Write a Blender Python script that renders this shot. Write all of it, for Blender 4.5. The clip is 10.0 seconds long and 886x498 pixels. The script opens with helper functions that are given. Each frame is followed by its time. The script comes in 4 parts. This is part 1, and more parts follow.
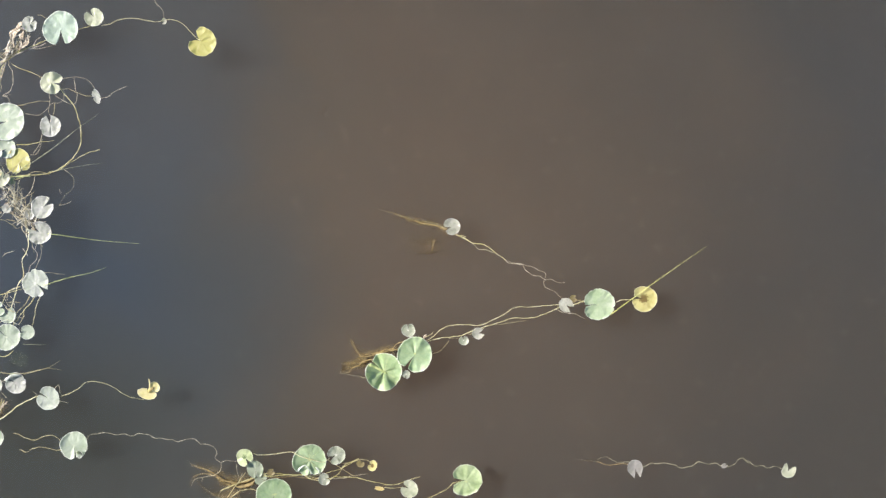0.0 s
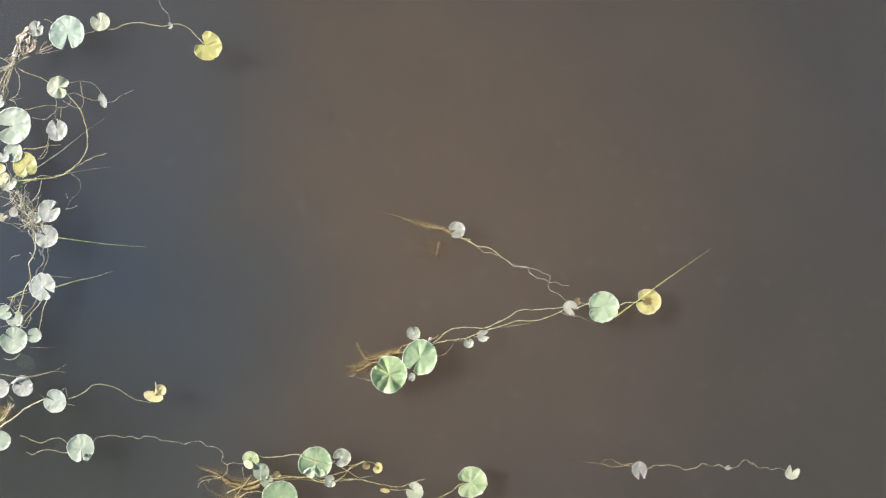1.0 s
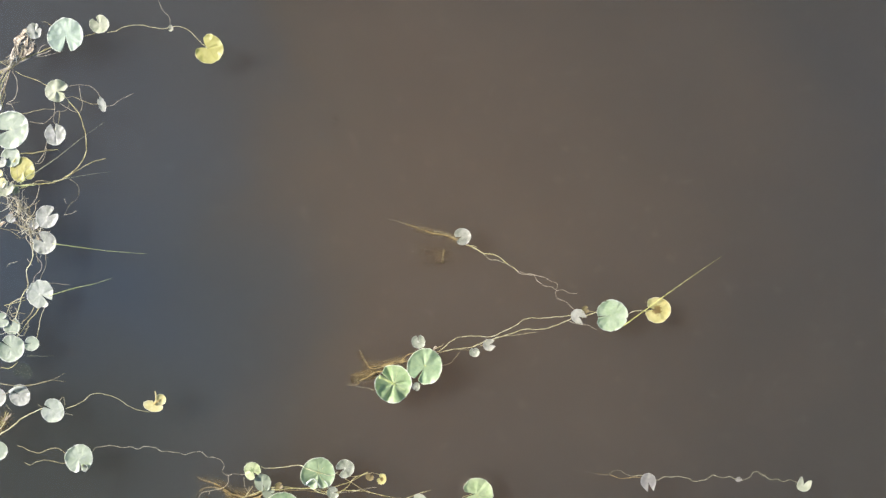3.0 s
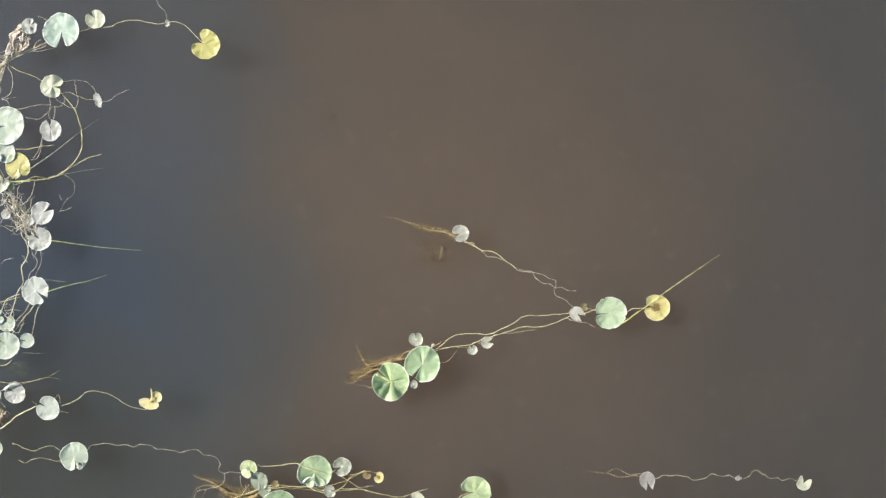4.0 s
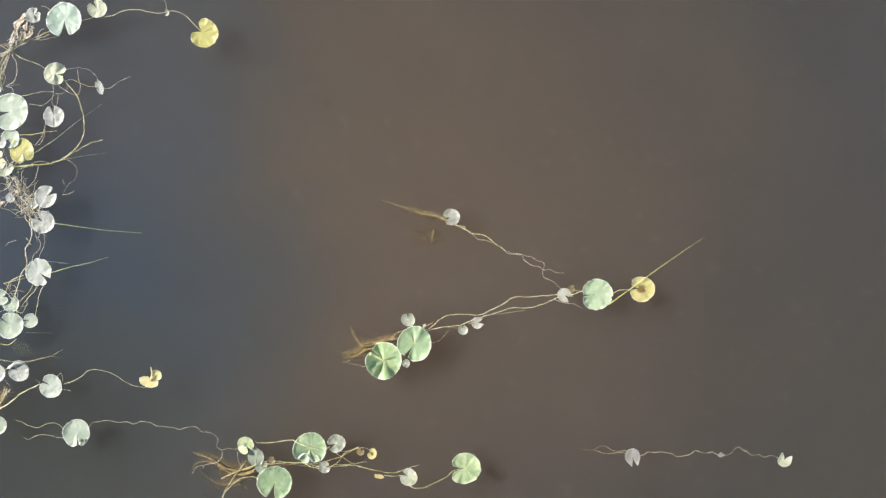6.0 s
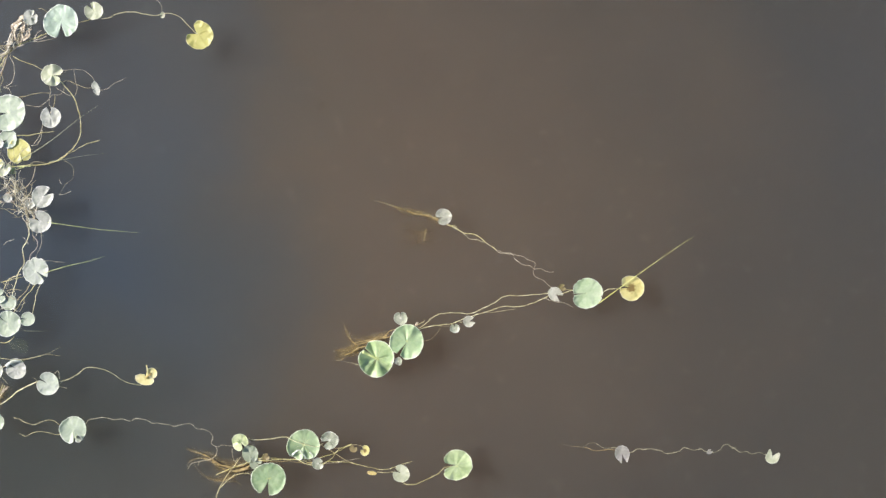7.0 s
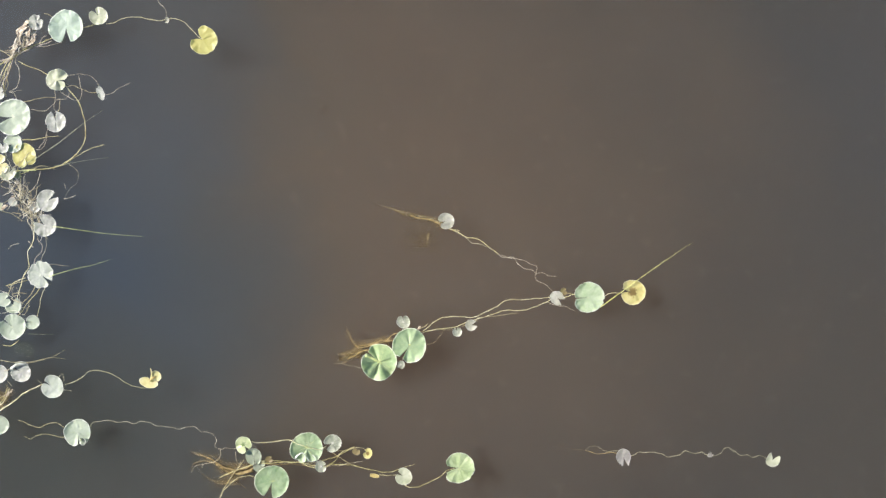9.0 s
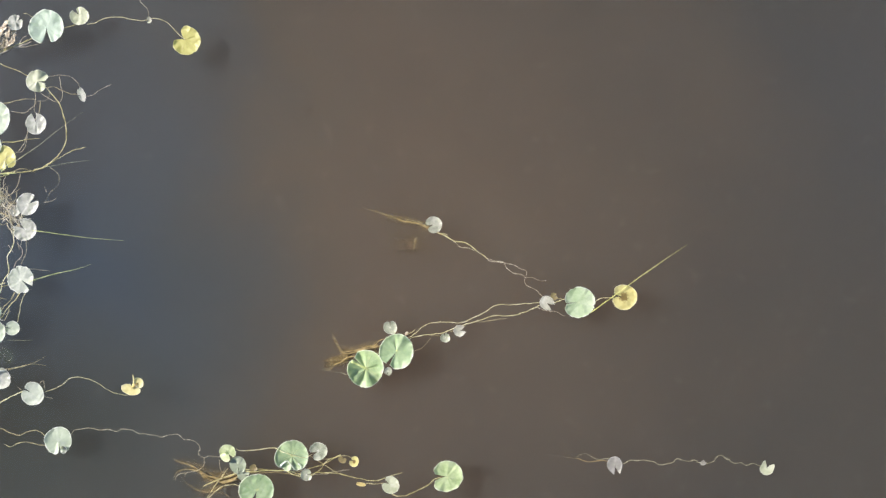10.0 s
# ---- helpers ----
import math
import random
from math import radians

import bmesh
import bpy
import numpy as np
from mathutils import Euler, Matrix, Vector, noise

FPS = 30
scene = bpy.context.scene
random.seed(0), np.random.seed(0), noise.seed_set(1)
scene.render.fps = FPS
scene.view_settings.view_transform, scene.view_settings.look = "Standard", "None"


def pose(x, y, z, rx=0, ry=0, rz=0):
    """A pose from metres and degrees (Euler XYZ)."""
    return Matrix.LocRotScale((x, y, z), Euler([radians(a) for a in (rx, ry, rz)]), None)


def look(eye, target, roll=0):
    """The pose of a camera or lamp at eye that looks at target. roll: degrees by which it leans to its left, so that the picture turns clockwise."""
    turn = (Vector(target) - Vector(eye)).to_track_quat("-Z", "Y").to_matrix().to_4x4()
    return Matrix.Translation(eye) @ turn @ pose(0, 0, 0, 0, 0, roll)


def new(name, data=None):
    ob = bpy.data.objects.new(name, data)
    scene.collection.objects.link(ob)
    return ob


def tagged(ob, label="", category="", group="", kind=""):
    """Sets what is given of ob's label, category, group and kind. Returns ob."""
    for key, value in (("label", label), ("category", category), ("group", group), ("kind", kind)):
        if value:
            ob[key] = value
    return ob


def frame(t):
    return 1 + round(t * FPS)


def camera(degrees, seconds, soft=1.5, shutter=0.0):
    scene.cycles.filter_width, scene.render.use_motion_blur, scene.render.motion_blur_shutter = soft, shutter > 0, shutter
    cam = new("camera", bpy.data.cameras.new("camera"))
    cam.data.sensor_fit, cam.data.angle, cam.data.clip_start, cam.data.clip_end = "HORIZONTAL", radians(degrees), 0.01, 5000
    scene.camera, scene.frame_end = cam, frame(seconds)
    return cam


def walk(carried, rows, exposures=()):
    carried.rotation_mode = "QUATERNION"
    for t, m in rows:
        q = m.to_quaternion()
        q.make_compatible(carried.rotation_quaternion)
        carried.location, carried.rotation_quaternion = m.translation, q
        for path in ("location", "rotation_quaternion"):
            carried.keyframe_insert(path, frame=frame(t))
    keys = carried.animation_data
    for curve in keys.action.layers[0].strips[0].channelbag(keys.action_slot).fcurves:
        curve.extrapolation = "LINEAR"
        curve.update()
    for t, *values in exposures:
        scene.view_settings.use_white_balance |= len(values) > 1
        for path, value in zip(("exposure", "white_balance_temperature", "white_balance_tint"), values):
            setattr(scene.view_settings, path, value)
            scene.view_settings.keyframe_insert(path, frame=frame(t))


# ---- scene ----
# ---- the camera and its walk ----
cam = camera(50, 10.0, soft=1.4)
PATH = [
    (0, pose(0.0129, 0.0164, 4.1848, 0, 0, -0.135)),
    (0.5, pose(-0.0033, 0.0220, 4.1838, 0, 0, -0.165)),
    (1, pose(-0.0088, 0.0302, 4.2040, 0, 0, -0.197)),
    (1.5, pose(-0.0236, 0.0292, 4.1734, 0, 0, -0.146)),
    (2, pose(-0.0403, 0.0515, 4.1587, 0, 0, -0.145)),
    (2.5, pose(-0.0430, 0.0596, 4.1503, 0, 0, -0.107)),
    (2.7, pose(-0.0383, 0.0611, 4.1401, 0, 0, -0.120)),
    (3.8, pose(-0.0274, 0.0608, 4.1017, 0, 0, -0.080)),
    (4, pose(-0.0230, 0.0479, 4.0990, 0, 0, -0.055)),
    (4.5, pose(-0.0035, 0.0185, 4.0870, 0, 0, -0.053)),
    (5, pose(-0.0057, 0.0035, 4.1157, 0, 0, -0.072)),
    (5.5, pose(0.0022, -0.0001, 4.2070, 0, 0, 0.001)),
    (5.7, pose(0.0062, -0.0127, 4.2143, 0, 0, 0.005)),
    (6.8, pose(0.0438, -0.0361, 4.2628, 0, 0, 0.018)),
    (7, pose(0.0500, -0.0298, 4.2749, 0, 0, 0.028)),
    (7.5, pose(0.0533, -0.0119, 4.2911, 0, 0, 0.117)),
    (8, pose(0.0419, -0.0387, 4.2926, 0, 0, 0.024)),
    (8.5, pose(0.0471, -0.0452, 4.3166, 0, 0, 0.022)),
    (9, pose(0.0385, -0.0113, 4.2991, 0, 0, 0.091)),
    (9.5, pose(0.0640, 0.0074, 4.2844, 0, 0, 0.033)),
    (10, pose(0.0931, 0.0074, 4.2192, 0, 0, 0.055)),
]
walk(cam, PATH)

# ---- world, sun and exposure ----
SUN_UP = radians(33.0)
SUN_FROM = Vector((-0.94, 0.34, 0.0)).normalized()

world = bpy.data.worlds.new("sky")
scene.world = world
world.use_nodes = True
wn = world.node_tree.nodes
sky = wn.new("ShaderNodeTexSky")
sky.sky_type = "NISHITA"
sky.sun_disc = False
sky.sun_elevation = SUN_UP
sky.sun_rotation = math.atan2(SUN_FROM.x, SUN_FROM.y)
wn["Background"].inputs["Strength"].default_value = 0.085
world.node_tree.links.new(sky.outputs["Color"], wn["Background"].inputs["Color"])

sun_data = bpy.data.lights.new("sun", "SUN")
sun_data.energy = 5.0
sun_data.angle = radians(1.0)
sun_data.color = (1.0, 0.94, 0.84)
sun = new("sun", sun_data)
sun_dir = Vector((SUN_FROM.x * math.cos(SUN_UP), SUN_FROM.y * math.cos(SUN_UP), math.sin(SUN_UP)))
sun.matrix_world = look(tuple(sun_dir * 30), (0, 0, 0))
scene.view_settings.exposure = 1.15


# ---- materials ----
class Nodes:
    """A small wrapper to wire node materials."""

    def __init__(self, name):
        self.mat = bpy.data.materials.new(name)
        self.mat.use_nodes = True
        self.tree = self.mat.node_tree
        self.tree.nodes.clear()
        self.out = self.tree.nodes.new("ShaderNodeOutputMaterial")

    def add(self, kind, props=None, **inputs):
        n = self.tree.nodes.new(kind)
        p = props or {}
        if "operation" in p:
            n.operation, n.use_clamp = p["operation"], p["use_clamp"]
        if "interpolation" in p:
            n.interpolation_type = p["interpolation"]
        if "gradient" in p:
            n.gradient_type = p["gradient"]
        if "noise_dimensions" in p:
            n.noise_dimensions = p["noise_dimensions"]
        if "blend_type" in p:
            n.data_type, n.blend_type = p["data_type"], p["blend_type"]
        for k, v in inputs.items():
            self.put(n, k.replace("_", " "), v)
        return n

    def put(self, n, key, v):
        sock = n.inputs[int(key[1:])] if key[0] == "i" and key[1:].isdigit() else n.inputs[key]
        if isinstance(v, bpy.types.NodeSocket):
            self.tree.links.new(v, sock)
        else:
            sock.default_value = v

    def math(self, op, a, b=0.0, clamp=False):
        n = self.add("ShaderNodeMath", {"operation": op, "use_clamp": clamp}, i0=a, i1=b)
        return n.outputs[0]

    def noise(self, vec, scale, detail=3.0, rough=0.55, dims="3D", w=None):
        n = self.add("ShaderNodeTexNoise", {"noise_dimensions": dims}, Vector=vec, Scale=scale, Detail=detail, Roughness=rough)
        if w is not None:
            self.put(n, "W", w)
        return n.outputs[0]

    def ramp(self, fac, stops):
        n = self.add("ShaderNodeValToRGB", None, Fac=fac)
        cr = n.color_ramp
        while len(cr.elements) < len(stops):
            cr.elements.new(0.5)
        for e, (p, c) in zip(cr.elements, stops):
            e.position = p
            e.color = (*c, 1.0) if len(c) == 3 else c
        return n.outputs[0]

    def mix(self, fac, a, b, mode="MIX"):
        n = self.add("ShaderNodeMix", {"data_type": "RGBA", "blend_type": mode})
        self.put(n, "i0", fac)
        self.put(n, "i6", a)
        self.put(n, "i7", b)
        return n.outputs[2]

    def bump(self, height, strength, dist):
        return self.add("ShaderNodeBump", None, Height=height, Strength=strength, Distance=dist).outputs[0]

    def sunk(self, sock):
        """Fades a thing out with depth: height-driven transparency imitates the haze of the murk."""
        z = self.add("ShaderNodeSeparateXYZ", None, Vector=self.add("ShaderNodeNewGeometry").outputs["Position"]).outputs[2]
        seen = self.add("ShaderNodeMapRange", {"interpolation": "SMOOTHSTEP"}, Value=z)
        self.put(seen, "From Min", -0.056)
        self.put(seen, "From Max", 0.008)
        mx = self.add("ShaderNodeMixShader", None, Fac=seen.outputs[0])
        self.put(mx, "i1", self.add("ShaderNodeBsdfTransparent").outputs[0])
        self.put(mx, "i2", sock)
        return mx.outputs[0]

    def surface(self, sock):
        self.tree.links.new(sock, self.out.inputs["Surface"])
        return self.mat


def rgb(r, g, b):
    return (r, g, b, 1.0)


def pad_material(name, lo, hi, edge, vein, rough=0.46, spots=0.25, spec=0.4, coat=0.04, heart=0.12, veins=0.45, sunken=False):
    """Floating leaf: mottled blade, faint paler radiating veins, pale margin with a painted rim highlight, waxy skin.
    """
    m = Nodes(name)
    tc = m.add("ShaderNodeTexCoord").outputs["Object"]
    info = m.add("ShaderNodeObjectInfo")
    rnd = info.outputs["Random"]
    sep = m.add("ShaderNodeSeparateXYZ", None, Vector=tc)
    ang = m.math("ARCTAN2", sep.outputs[1], sep.outputs[0])
    r = m.add("ShaderNodeSeparateXYZ", None, Vector=m.add("ShaderNodeUVMap").outputs[0]).outputs[0]
    seed = m.math("MULTIPLY", rnd, 40.0)
    big = m.noise(tc, 22.0, 4.0, 0.55, dims="4D", w=seed)
    mid = m.noise(tc, 75.0, 5.0, 0.65, dims="4D", w=seed)
    fine = m.noise(tc, 260.0, 3.0)
    wob = m.math("MULTIPLY", m.math("SUBTRACT", big, 0.5), 0.9)
    v = m.math("ABSOLUTE", m.math("SINE", m.math("MULTIPLY", m.math("ADD", ang, wob), 5.5)))
    v = m.math("SUBTRACT", 1.0, m.math("MULTIPLY", v, 5.0), clamp=True)
    v = m.math("MULTIPLY", v, m.math("SUBTRACT", 1.0, r, clamp=True))
    side = m.math("ABSOLUTE", m.math("SINE", m.math("ADD", m.math("MULTIPLY", ang, 22.0), m.math("MULTIPLY", mid, 5.0))))
    side = m.math("MULTIPLY", m.math("SUBTRACT", 1.0, m.math("MULTIPLY", side, 2.5), clamp=True), r)
    col = m.ramp(m.math("ADD", m.math("MULTIPLY", big, 0.6), m.math("MULTIPLY", mid, 0.4)), [(0.34, lo), (0.64, hi)])
    core = m.math("ADD", r, m.math("MULTIPLY", m.math("SUBTRACT", mid, 0.5), 0.9))
    core = m.math("MULTIPLY", m.math("SUBTRACT", heart, core, clamp=True), 5.0, clamp=True)
    lines = m.math("ADD", m.math("MULTIPLY", v, veins), m.math("MULTIPLY", side, 0.12))
    col = m.mix(m.math("MAXIMUM", lines, core), col, rgb(*vein))
    # edge colour whitens the margin to imitate its bright rim highlight
    rim = m.math("SUBTRACT", m.math("ADD", r, m.math("MULTIPLY", m.math("SUBTRACT", mid, 0.5), 0.16)), 0.943, clamp=True)
    rim = m.math("MULTIPLY", m.math("MULTIPLY", rim, 14.0, clamp=True), m.math("ADD", 0.5, fine), clamp=True)
    col = m.mix(rim, col, rgb(*edge))
    dark = m.math("MULTIPLY", m.math("SUBTRACT", mid, 0.62, clamp=True), spots * 14.0, clamp=True)
    col = m.mix(dark, col, rgb(lo[0] * 0.5, lo[1] * 0.47, lo[2] * 0.42))
    hsv = m.add("ShaderNodeHueSaturation", None, Color=col)
    m.put(hsv, "Value", m.math("ADD", 0.84, m.math("MULTIPLY", rnd, 0.18)))
    relief = m.math("ADD", m.math("MULTIPLY", v, 0.5), m.math("ADD", m.math("MULTIPLY", mid, 1.0), m.math("MULTIPLY", fine, 0.35)))
    nor = m.bump(relief, 0.4, 0.003)
    b = m.add("ShaderNodeBsdfPrincipled", None, Base_Color=hsv.outputs[0], Normal=nor)
    m.put(b, "Roughness", m.math("ADD", rough - 0.1, m.math("MULTIPLY", big, 0.2)))
    m.put(b, "Specular IOR Level", spec)
    m.put(b, "Subsurface Weight", 0.3)
    m.put(b, "Subsurface Radius", (0.8, 1.0, 0.5))
    m.put(b, "Subsurface Scale", 0.012)
    m.put(b, "Coat Weight", coat)
    m.put(b, "Coat Roughness", rough * 0.7)
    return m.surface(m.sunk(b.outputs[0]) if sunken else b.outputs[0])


def stem_material(name, a, b_, rough=0.5, scale=45.0, sunken=False):
    """Stems and roots: streaked, blotched, slightly wet."""
    m = Nodes(name)
    tc = m.add("ShaderNodeTexCoord").outputs["Object"]
    rnd = m.add("ShaderNodeObjectInfo").outputs["Random"]
    n1 = m.noise(tc, scale, 4.0)
    n2 = m.noise(tc, 320.0, 2.0)
    col = m.ramp(n1, [(0.30, tuple(c * 0.6 for c in a)), (0.44, a), (0.60, b_), (0.74, tuple(min(0.8, c * 1.35) for c in b_))])
    col = m.mix(m.math("MULTIPLY", n2, 0.5), col, rgb(a[0] * 0.6, a[1] * 0.55, a[2] * 0.5))
    hsv = m.add("ShaderNodeHueSaturation", None, Color=col)
    m.put(hsv, "Value", m.math("ADD", 0.85, m.math("MULTIPLY", rnd, 0.3)))
    p = m.add("ShaderNodeBsdfPrincipled", None, Base_Color=hsv.outputs[0], Roughness=m.math("ADD", rough - 0.15, m.math("MULTIPLY", n1, 0.3)))
    m.put(p, "Normal", m.bump(n2, 0.4, 0.001))
    m.put(p, "Specular IOR Level", 0.5)
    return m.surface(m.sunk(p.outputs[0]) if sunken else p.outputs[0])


GREEN = pad_material("pad_green", (0.145, 0.225, 0.12), (0.27, 0.345, 0.20), (0.58, 0.60, 0.50), (0.40, 0.42, 0.16), rough=0.5)
GREEN_FOLD = pad_material("pad_green_folded", (0.14, 0.225, 0.105), (0.29, 0.36, 0.185), (0.58, 0.60, 0.50), (0.42, 0.43, 0.16), rough=0.5)
MINT = pad_material("pad_mint", (0.25, 0.35, 0.19), (0.42, 0.48, 0.335), (0.56, 0.57, 0.53), (0.42, 0.47, 0.30), spots=0.35)
LIME = pad_material("pad_lime", (0.22, 0.30, 0.13), (0.38, 0.45, 0.26), (0.60, 0.62, 0.50), (0.46, 0.48, 0.22))
PALE = pad_material("pad_pale", (0.224, 0.273, 0.207), (0.313, 0.359, 0.278), (0.60, 0.61, 0.56), (0.40, 0.43, 0.30))
PALE_TEAL = pad_material("pad_pale_teal", (0.215, 0.28, 0.218), (0.305, 0.378, 0.305), (0.58, 0.61, 0.56), (0.33, 0.42, 0.34))
PALE_GREY = pad_material("pad_pale_grey", (0.228, 0.261, 0.214), (0.342, 0.372, 0.318), (0.53, 0.54, 0.49), (0.42, 0.44, 0.36))
WHITISH = pad_material("pad_whitish", (0.219, 0.251, 0.211), (0.373, 0.397, 0.344), (0.60, 0.61, 0.56), (0.52, 0.54, 0.46), spots=0.35)
GLASSY = pad_material("pad_glassy", (0.15, 0.165, 0.118), (0.34, 0.36, 0.28), (0.60, 0.60, 0.54), (0.56, 0.56, 0.46), spots=0.5, coat=0.1, heart=0.2, veins=0.9)
SILVER = pad_material("pad_silver", (0.15, 0.153, 0.115), (0.42, 0.417, 0.345), (0.54, 0.53, 0.48), (0.45, 0.435, 0.35), spots=0.4, coat=0.12)
SILVER_COOL = pad_material("pad_silver_cool", (0.150, 0.160, 0.139), (0.381, 0.390, 0.348), (0.55, 0.55, 0.53), (0.46, 0.46, 0.42), spots=0.4, coat=0.12)
CREAM = pad_material("pad_cream", (0.22, 0.25, 0.15), (0.44, 0.45, 0.34), (0.55, 0.54, 0.47), (0.45, 0.43, 0.28))
YELLOW = pad_material("pad_yellow", (0.285, 0.27, 0.075), (0.39, 0.37, 0.12), (0.48, 0.45, 0.26), (0.33, 0.29, 0.09), spots=0.6)
OCHRE = pad_material("pad_ochre", (0.36, 0.27, 0.09), (0.50, 0.41, 0.17), (0.58, 0.54, 0.40), (0.33, 0.24, 0.08), spots=0.4)
OCHRE_STAINED = pad_material("pad_ochre_stained", (0.37, 0.325, 0.105), (0.49, 0.445, 0.195), (0.58, 0.54, 0.40), (0.15, 0.10, 0.03), spots=0.25, heart=0.44)
LIME_DARK = pad_material("pad_lime_dark", (0.19, 0.25, 0.10), (0.43, 0.47, 0.27), (0.54, 0.55, 0.45), (0.10, 0.15, 0.05), heart=0.34)
CREAM_YELLOW = pad_material("pad_cream_yellow", (0.37, 0.33, 0.12), (0.57, 0.53, 0.31), (0.60, 0.58, 0.48), (0.42, 0.34, 0.12), spots=0.2)
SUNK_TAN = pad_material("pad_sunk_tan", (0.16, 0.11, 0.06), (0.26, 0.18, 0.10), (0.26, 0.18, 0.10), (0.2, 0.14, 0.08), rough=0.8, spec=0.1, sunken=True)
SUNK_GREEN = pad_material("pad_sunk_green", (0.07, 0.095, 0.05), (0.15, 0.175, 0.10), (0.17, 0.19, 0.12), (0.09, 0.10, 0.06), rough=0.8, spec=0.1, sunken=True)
AWASH = pad_material("pad_awash", (0.15, 0.18, 0.125), (0.26, 0.295, 0.215), (0.27, 0.30, 0.22), (0.21, 0.23, 0.15))
BROWN = pad_material("pad_brown", (0.10, 0.075, 0.03), (0.19, 0.15, 0.065), (0.24, 0.2, 0.10), (0.15, 0.11, 0.05), spots=0.6)
DULL = pad_material("pad_dull", (0.15, 0.14, 0.128), (0.28, 0.268, 0.248), (0.40, 0.385, 0.37), (0.30, 0.28, 0.25), spots=0.4)

STEM = stem_material("stem_olive", (0.36, 0.33, 0.12), (0.58, 0.55, 0.31), 0.38)
STEM_PALE = stem_material("stem_pale", (0.52, 0.49, 0.25), (0.76, 0.73, 0.49), 0.36)
STEM_DULL = stem_material("stem_dull", (0.28, 0.248, 0.125), (0.46, 0.42, 0.25))
ROOT = stem_material("root_grey", (0.30, 0.27, 0.19), (0.56, 0.52, 0.41), 0.38)
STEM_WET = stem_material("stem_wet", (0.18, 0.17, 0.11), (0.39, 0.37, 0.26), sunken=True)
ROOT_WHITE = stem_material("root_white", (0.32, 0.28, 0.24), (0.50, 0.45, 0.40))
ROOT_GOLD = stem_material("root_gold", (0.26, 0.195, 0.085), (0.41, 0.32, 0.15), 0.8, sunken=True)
SCRAP = stem_material("withered_scrap", (0.30, 0.24, 0.17), (0.68, 0.60, 0.50), 0.85, 130.0)

LIP = stem_material("lip_white", (0.40, 0.43, 0.39), (0.58, 0.61, 0.56))
RIB = stem_material("rib_pale", (0.34, 0.40, 0.15), (0.46, 0.50, 0.24))
BLADE = stem_material("grass_green", (0.40, 0.48, 0.17), (0.60, 0.66, 0.33))
BLADE_YELLOW = stem_material("grass_yellow", (0.44, 0.45, 0.14), (0.60, 0.60, 0.27))
BLADE_GREY = stem_material("grass_grey", (0.22, 0.25, 0.16), (0.36, 0.39, 0.27))


def tangle_material():
    """Matted roots: each strand its own tone between dark brown and bleached."""
    m = Nodes("root_mat")
    isl = m.add("ShaderNodeNewGeometry").outputs["Random Per Island"]
    tc = m.add("ShaderNodeTexCoord").outputs["Object"]
    n2 = m.noise(tc, 260.0, 3.0)
    col = m.ramp(isl, [(0.0, (0.14, 0.11, 0.06)), (0.25, (0.36, 0.31, 0.17)), (0.55, (0.56, 0.51, 0.36)), (1.0, (0.80, 0.77, 0.68))])
    col = m.mix(m.math("MULTIPLY", n2, 0.35), col, rgb(0.12, 0.09, 0.06))
    p = m.add("ShaderNodeBsdfPrincipled", None, Base_Color=col, Roughness=0.55, Normal=m.bump(n2, 0.4, 0.001))
    return m.surface(p.outputs[0])


TANGLE = tangle_material()


def water_surface_material():
    m = Nodes("water_surface")
    tc = m.add("ShaderNodeTexCoord").outputs["Object"]
    nor = m.bump(m.math("ADD", m.noise(tc, 1.3, 2.0), m.math("MULTIPLY", m.noise(tc, 9.0, 2.0), 0.12)), 0.12, 0.05)
    fr = m.add("ShaderNodeFresnel", None, IOR=1.333, Normal=nor).outputs[0]
    gl = m.add("ShaderNodeBsdfGlossy", None, Roughness=0.05, Normal=nor)
    tr = m.add("ShaderNodeBsdfTransparent")
    mx = m.add("ShaderNodeMixShader", None, Fac=fr)
    m.put(mx, "i1", tr.outputs[0])
    m.put(mx, "i2", gl.outputs[0])
    return m.surface(mx.outputs[0])


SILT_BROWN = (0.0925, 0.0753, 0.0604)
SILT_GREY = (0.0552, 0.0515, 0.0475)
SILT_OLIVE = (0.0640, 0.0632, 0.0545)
SILT_SHADE_SLATE = (0.0478, 0.0592, 0.0755)
SILT_PALE = (0.0625, 0.0680, 0.0760)
WEED_SHADE = (0.0460, 0.0500, 0.0475)


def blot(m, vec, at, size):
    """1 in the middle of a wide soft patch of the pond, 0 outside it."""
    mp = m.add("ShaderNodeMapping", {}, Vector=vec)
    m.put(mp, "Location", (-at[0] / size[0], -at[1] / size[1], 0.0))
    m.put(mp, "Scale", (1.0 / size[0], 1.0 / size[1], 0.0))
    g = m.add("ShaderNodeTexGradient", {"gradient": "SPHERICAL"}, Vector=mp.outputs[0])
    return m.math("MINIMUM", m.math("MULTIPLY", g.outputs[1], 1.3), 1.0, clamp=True)


